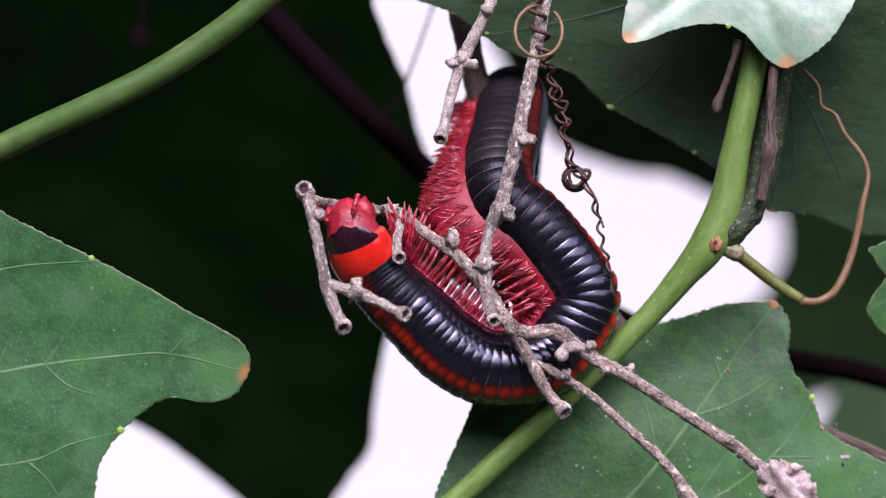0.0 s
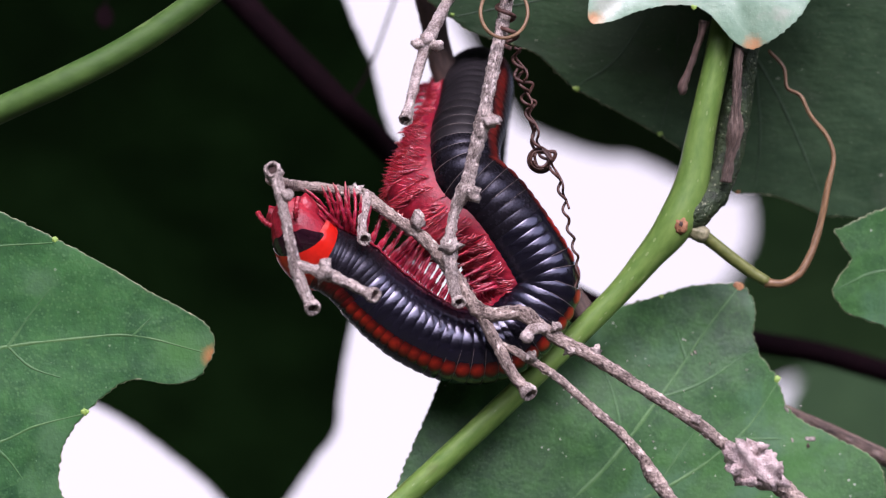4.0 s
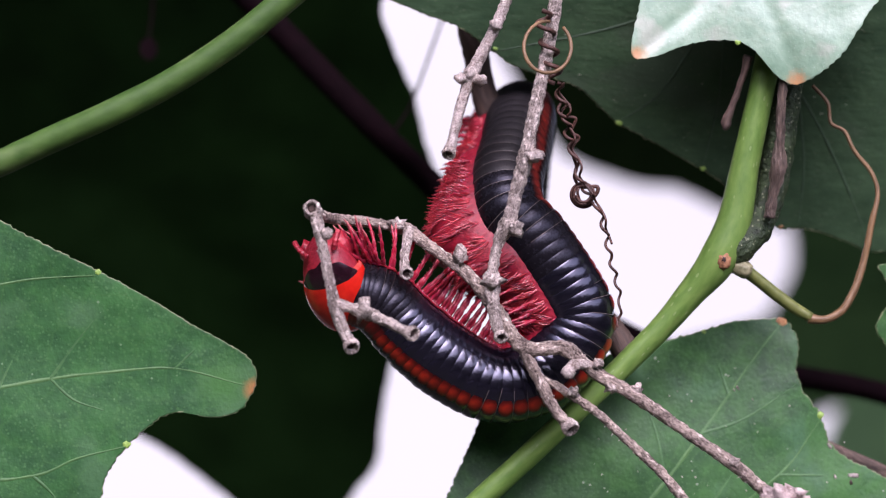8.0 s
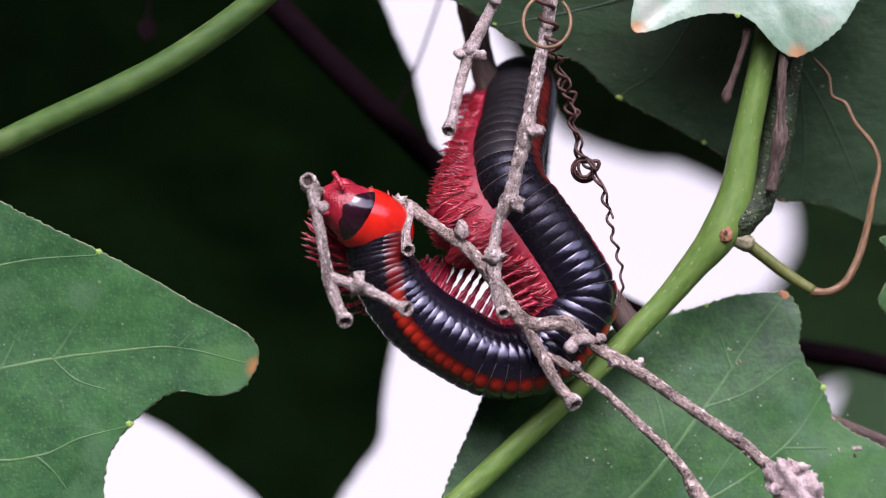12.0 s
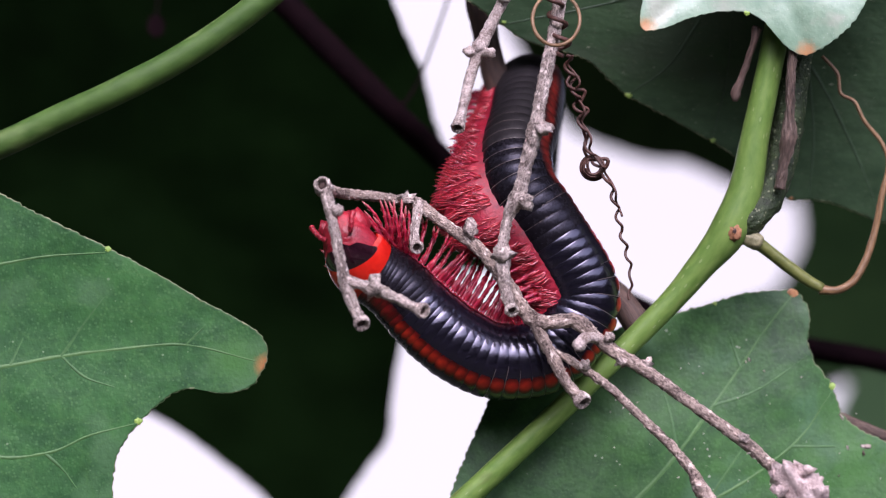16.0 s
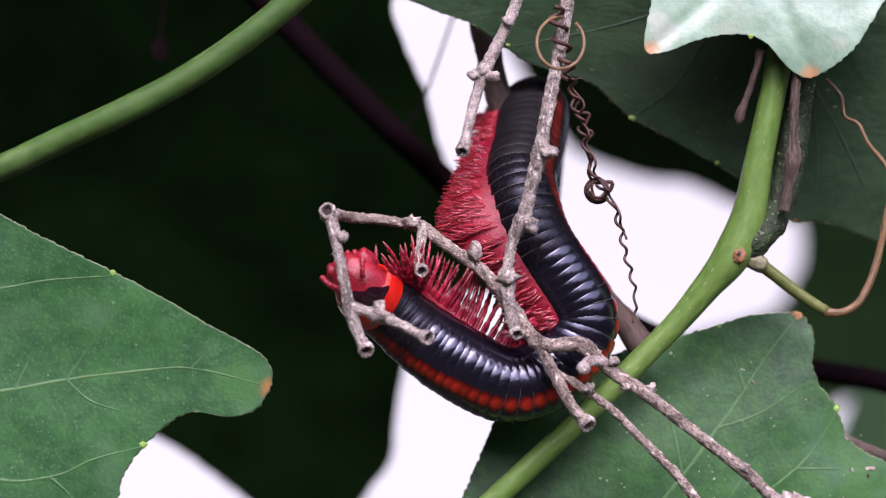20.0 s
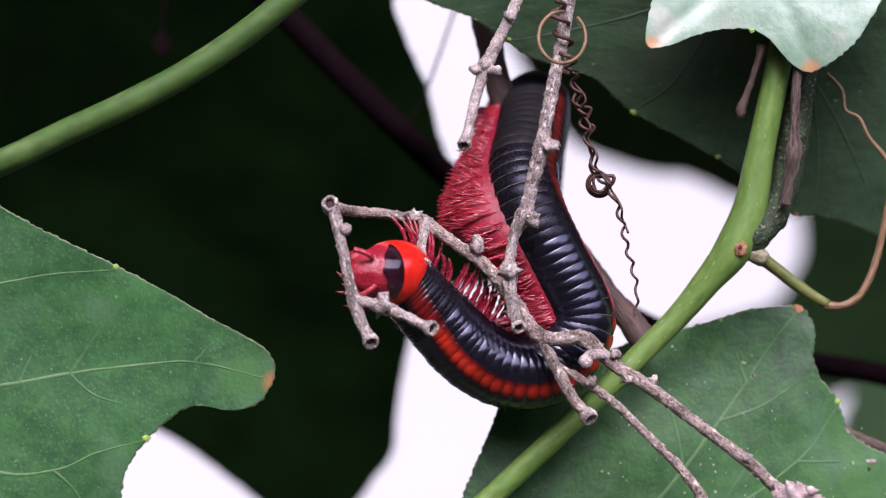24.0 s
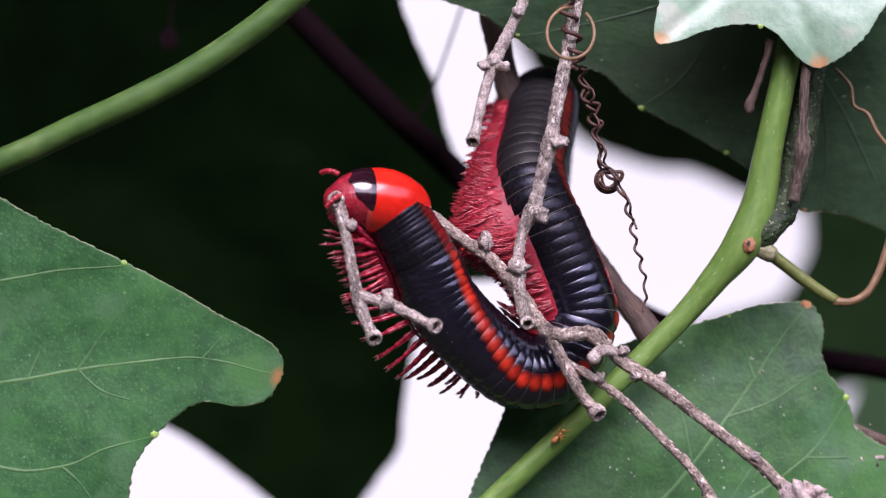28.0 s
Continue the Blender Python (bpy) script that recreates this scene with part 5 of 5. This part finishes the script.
def motions():
    poses = []

    def bend(t, turns, axis, dorsal, *stations):
        poses.append((t, spine([(*q, a) for q, a in zip(stations, turns)], axis, dorsal)))

    bend(0.0, (78, 69, 53, 42, 36, 38, 40, 38, 30), (-0.35, -0.65, 0.49), (0, 0.72, 0.69), (978, 394, 0.0), (1061, 501, 0.0), (1052, 563, 0.5), (1000, 629, 1.0), (903, 645, 2.0), (831, 611, 2.5), (766, 550, 3.0), (720, 506, 3.5), (676, 446, 4.5))
    bend(1.0, (78, 69, 53, 42, 36, 38, 40, 42, 38), (-0.35, -0.65, 0.49), (0, 0.72, 0.69), (970, 391, 0.0), (1065, 521, 0.0), (1055, 583, 0.5), (1004, 640, 1.0), (917, 651, 2.0), (844, 620, 2.5), (770, 564, 3.0), (717, 506, 3.5), (655, 460, 4.5))
    bend(2.0, (78, 69, 53, 42, 36, 38, 40, 38, 32), (-0.42, -0.54, 0.6), (0.2, 0.82, 0.5), (983, 397, 0.0), (1065, 514, 0.0), (1052, 577, 0.5), (1002, 631, 1.0), (905, 646, 2.0), (827, 616, 2.5), (759, 560, 3.0), (708, 500, 3.5), (636, 457, 4.5))
    bend(3.0, (78, 69, 53, 40, 36, 38, 44, 48, 52), (-0.42, -0.5, 0.62), (0.15, 0.85, 0.48), (979, 392, 0.0), (1062, 512, 0.0), (1050, 569, 0.5), (997, 627, 1.0), (915, 638, 2.0), (832, 603, 2.5), (763, 549, 3.0), (712, 498, 3.5), (640, 465, 4.5))
    bend(6.0, (84, 80, 60, 40, 36, 38, 40, 38, 32), (-0.4, -0.55, 0.53), (0.05, 0.8, 0.6), (965, 399, 0.0), (1034, 509, 0.0), (1023, 571, 0.5), (973, 625, 1.0), (891, 642, 2.0), (814, 612, 2.5), (739, 555, 3.0), (695, 506, 3.5), (651, 473, 4.5))
    bend(8.0, (84, 80, 60, 40, 34, 38, 44, 48, 52), (-0.28, -0.62, 0.55), (0.1, 0.76, 0.62), (964, 392, 0.0), (1039, 507, 0.0), (1032, 564, 0.5), (982, 623, 1.0), (901, 646, 2.0), (818, 610, 2.5), (744, 552, 3.0), (689, 498, 3.5), (620, 479, 4.5))
    bend(10.0, (84, 80, 60, 40, 36, 40, 42, 40, 30), (-0.4, -0.65, 0.47), (0.05, 0.7, 0.7), (958, 393, 0.0), (1042, 523, 0.0), (1031, 580, 0.5), (981, 634, 1.0), (894, 651, 2.0), (817, 615, 2.5), (751, 558, 3.0), (702, 497, 3.5), (653, 468, 4.5))
    bend(11.0, (84, 80, 60, 42, 36, 34, 20, -16, -48), (-0.5, -0.55, 0.61), (0.3, 0.45, 0.8), (956, 391, 0.0), (1037, 526, 0.0), (1025, 583, 0.5), (973, 637, 1.0), (891, 651, 2.0), (809, 613, 2.5), (746, 556, 3.0), (699, 497, 3.5), (666, 432, 4.5))
    bend(12.0, (84, 80, 60, 42, 36, 34, 18, -20, -48), (-0.65, -0.42, 0.61), (0.5, 0.3, 0.8), (956, 391, 0.0), (1039, 516, 0.0), (1028, 573, 0.5), (978, 632, 1.0), (896, 646, 2.0), (814, 607, 2.5), (743, 555, 3.0), (696, 484, 3.5), (675, 403, 4.0))
    bend(14.5, (84, 80, 60, 40, 36, 38, 40, 38, 32), (-0.5, -0.6, 0.45), (0.15, 0.6, 0.75), (949, 399, 0.0), (1036, 519, 0.0), (1026, 576, 0.5), (976, 630, 1.0), (889, 647, 2.0), (812, 606, 2.5), (741, 549, 3.0), (694, 495, 3.5), (662, 457, 4.5))
    bend(15.5, (84, 80, 60, 40, 36, 38, 40, 40, 36), (-0.38, -0.58, 0.6), (0.12, 0.8, 0.6), (959, 402, 0.0), (1030, 523, 0.0), (1021, 580, 0.5), (971, 637, 1.0), (886, 651, 2.0), (809, 615, 2.5), (740, 558, 3.0), (694, 509, 3.5), (637, 477, 4.5))
    bend(17.0, (84, 80, 60, 40, 36, 38, 40, 40, 34), (-0.42, -0.5, 0.7), (0.2, 0.8, 0.55), (958, 405, 0.0), (1027, 505, 0.0), (1020, 570, 0.5), (972, 634, 1.0), (880, 652, 2.0), (806, 622, 2.5), (734, 560, 3.0), (688, 514, 3.5), (660, 481, 4.5))
    bend(19.0, (84, 80, 59, 34, 32, 36, 46, 54, 62), (-0.42, -0.36, 0.82), (0.28, 0.82, 0.45), (942, 401, 0.0), (1020, 517, 0.0), (1011, 574, 0.5), (968, 630, 1.0), (881, 653, 2.0), (804, 615, 2.5), (730, 559, 3.0), (684, 515, 3.5), (643, 503, 4.5))
    bend(20.0, (84, 80, 58, 30, 28, 34, 46, 56, 66), (-0.4, -0.35, 0.85), (0.25, 0.85, 0.45), (946, 409, 0.0), (1017, 519, 0.0), (1009, 576, 0.5), (964, 630, 1.0), (892, 652, 2.0), (810, 616, 2.5), (734, 564, 3.0), (690, 524, 3.5), (653, 496, 5.0))
    bend(21.5, (84, 79, 56, 28, 26, 32, 44, 54, 62), (-0.4, -0.32, 0.85), (0.3, 0.84, 0.45), (946, 419, 0.0), (1012, 529, 0.0), (1002, 581, 0.5), (962, 635, 1.0), (885, 650, 2.0), (805, 613, 2.5), (739, 566, 3.0), (698, 535, 3.5), (665, 507, 5.0))
    bend(23.5, (84, 80, 60, 34, 30, 28, 28, 26, 20), (-0.5, -0.2, 0.85), (0.75, 0.2, 0.6), (948, 410, 0.0), (1010, 530, 0.0), (1003, 580, 0.5), (963, 625, 1.0), (892, 637, 2.1), (819, 605, 2.8), (762, 553, 3.4), (729, 525, 4.0), (687, 478, 5.0))
    bend(24.4, (84, 80, 57, 29, 22, 11, -5, -17, -30), (-0.45, 0.02, 0.9), (0.7, -0.28, 0.6), (949, 408, 0), (1009, 534, 0), (1004, 584, 0.5), (969, 633, 1), (898, 643, 2.2), (825, 603, 3.5), (768, 543, 5), (733, 497, 6.7), (690, 450, 8.9))
    bend(25.0, (84, 79, 54, 26, 18, 2, -22, -40, -56), (-0.62, -0.05, 0.76), (0.55, -0.45, 0.7), (951, 403, 0), (1006, 534, 0), (1002, 584, 0.5), (967, 629, 1), (897, 633, 2.2), (824, 588, 3.6), (764, 527, 5.2), (730, 474, 6.9), (684, 421, 8.9))
    bend(26.0, (84, 79, 53, 24, 10, -14, -40, -56, -64), (-0.72, -0.14, 0.66), (0.38, -0.5, 0.78), (945, 399, 0), (1000, 535, 0), (995, 585, 0.5), (959, 635, 1), (894, 645, 2.3), (826, 595, 3.8), (761, 527, 5.4), (717, 459, 7.2), (666, 386, 8.9))
    bend(27.0, (84, 79, 53, 22, 8, -16, -46, -60, -68), (-0.80, -0.26, 0.48), (0.18, -0.66, 0.72), (946, 394, 0), (1000, 524, 0), (995, 579, 0.5), (967, 634, 1), (897, 644, 2.3), (827, 593, 3.8), (759, 523, 5.4), (719, 442, 7.2), (659, 360, 8.9))
    bend(28.0, (84, 79, 53, 22, 8, -16, -46, -60, -68), (-0.80, -0.26, 0.48), (0.18, -0.66, 0.72), (945, 395, 0), (1000, 528, 0), (994, 578, 0.5), (964, 633, 1), (894, 647, 2.3), (824, 597, 3.8), (759, 527, 5.4), (719, 443, 7.2), (657, 346, 8.9))
    for i, ring in enumerate(BODY):
        walk(ring, [(t, p[0][i]) for t, p in poses])
    for ob, k, ahead in ((TAIL, 1, 0), (COLLAR, 2, 0), (HEAD, 3, 0.0005)):
        walk(ob, [(t, p[k] @ Matrix.Translation((0, 0, ahead))) for t, p in poses])

    def sway(ob, rows):
        rest = ob.location.copy()
        walk(ob, [(t, pose(*rest, 0, a, 0)) for t, a in rows])

    sway(LOW, [(0.0, -3.86), (0.5, -5.15), (1.0, -6.08), (1.5, -5.68), (2.0, -6.34), (2.5, -6.21), (3.0, -7.03), (3.5, -5.73), (5.5, -3.28), (6.0, -2.94), (6.5, -2.76), (7.0, -2.33), (7.5, -3.14), (8.0, -2.36), (8.5, -2.63), (9.0, -1.58), (9.5, -1.51), (10.0, -0.93), (10.5, -1.34), (11.0, -1.31), (11.5, -2.13), (12.0, -1.93), (12.5, -1.72), (14.5, -1.63), (15.0, -2.38), (15.5, -0.67), (16.0, -0.77), (16.5, -0.51), (17.0, 0.00), (17.5, -0.07), (18.0, -0.14), (18.5, 0.37), (19.0, 1.46), (19.5, 1.38), (20.0, 1.44), (20.5, 0.71), (21.0, 1.62), (21.5, 0.76), (23.5, 1.60), (24.0, 0.60), (24.5, 1.04), (25.0, 0.74), (25.5, 0.49), (26.0, 0.67), (26.5, 1.04), (27.0, 1.10), (27.5, 1.33), (28.0, 1.33)])
    sway(SLIM, [(0.0, -2.70), (0.5, -3.60), (1.0, -4.26), (1.5, -3.97), (2.0, -4.44), (2.5, -4.35), (3.0, -4.92), (3.5, -4.01), (5.5, -2.30), (6.0, -2.06), (6.5, -1.93), (7.0, -1.63), (7.5, -2.20), (8.0, -1.65), (8.5, -1.84), (9.0, -1.11), (9.5, -1.06), (10.0, -0.65), (10.5, -0.94), (11.0, -0.92), (11.5, -1.49), (12.0, -1.35), (12.5, -1.20), (14.5, -1.14), (15.0, -1.67), (15.5, -0.47), (16.0, -0.54), (16.5, -0.35), (17.0, 0.00), (17.5, -0.05), (18.0, -0.10), (18.5, 0.26), (19.0, 1.02), (19.5, 0.96), (20.0, 1.01), (20.5, 0.50), (21.0, 1.13), (21.5, 0.53), (23.5, 1.12), (24.0, 0.42), (24.5, 0.73), (25.0, 0.52), (25.5, 0.34), (26.0, 0.47), (26.5, 0.73), (27.0, 0.77), (27.5, 0.93), (28.0, 0.93)])
    rest = FORK.location.copy()
    walk(FORK, [(t, pose(rest.x + x * SQUARE, rest.y, rest.z - y * SQUARE, 0, a, 0)) for t, x, y, a in [
        (0.0, 2.2, -9.5, -0.88), (0.5, 2.5, -12.2, -0.92), (1.0, 7.6, -9.0, -1.42), (1.5, 8.2, -8.8, -1.15), (2.0, 10.9, -7.2, -1.60), (2.5, 6.9, -8.0, -1.61), (3.0, 10.6, -10.4, -1.51), (5.5, 2.3, -9.5, -0.51), (6.0, 0.9, -9.2, -0.53), (6.5, 2.0, -5.2, -0.50), (7.0, 0.6, -6.8, -0.41), (7.5, 2.5, -9.3, -0.47), (8.0, 2.8, -2.6, -1.26), (8.5, 5.3, -1.1, -1.86), (9.0, 0.4, -1.1, -0.90), (9.5, -1.5, -1.8, -0.56), (10.0, -0.9, -5.2, -0.14), (10.5, -5.4, -13.4, -0.31), (11.0, -4.1, -8.8, 0.12), (11.5, -4.8, -12.3, 0.40), (12.0, -4.3, -9.8, 0.63), (12.5, -1.7, -3.4, -0.10), (14.5, -3.3, -5.5, 0.50), (15.0, 1.5, -2.6, -0.95), (15.5, -0.6, 0.2, -0.71), (16.0, 4.3, 0.5, -0.63), (16.5, 2.6, 2.3, -1.46), (17.0, 0.0, 0.0, 0.00), (17.5, -0.4, 0.6, 0.54), (18.0, 2.2, 2.4, -0.83), (18.5, 0.4, 0.8, -0.31), (19.0, 1.0, 3.1, 0.11), (19.5, 4.5, 6.0, -1.34), (20.0, 4.8, 4.9, -0.14), (20.5, 8.3, 5.6, -1.35), (21.0, 5.2, 5.9, -0.15), (21.5, 6.9, 4.0, -0.42), (23.5, -2.8, -1.7, 1.25), (24.0, 5.1, 2.5, -1.01), (24.5, 1.1, 0.9, 0.42), (25.0, -1.4, -3.6, 0.86), (25.5, 4.2, 2.1, 0.37), (26.0, 3.5, 2.6, 0.52), (26.5, 6.4, 3.8, 0.02), (27.0, 5.0, 3.0, 0.10), (27.5, 3.9, 5.1, 0.50), (28.0, 1.1, 1.8, 0.23)]])
    rest = OLIVE.location.copy()
    walk(OLIVE, [(t, Matrix.Translation(rest + Vector((0, 0, up * SQUARE))) @ OLIVE.rotation_euler.to_matrix().to_4x4()) for t, up in ((0.0, 1), (6.0, 4), (11.0, 2), (17.0, 3), (21.0, 9), (28.0, 10))])
    climb = [(0.0, 560, 1127, 0.4), (20.0, 700, 1003, 0.6), (25.0, 800, 908, 0.6), (26.2, 868, 838, 0.6), (27.0, 919, 797, 0.6), (28.0, 962, 760, 0.6)]
    walk(WALKER, [(t, VIEW @ Matrix.Translation(at(x, y, w)) @ pose(0, 0, 0, 0, 45, 0)) for t, x, y, w in climb])


motions()
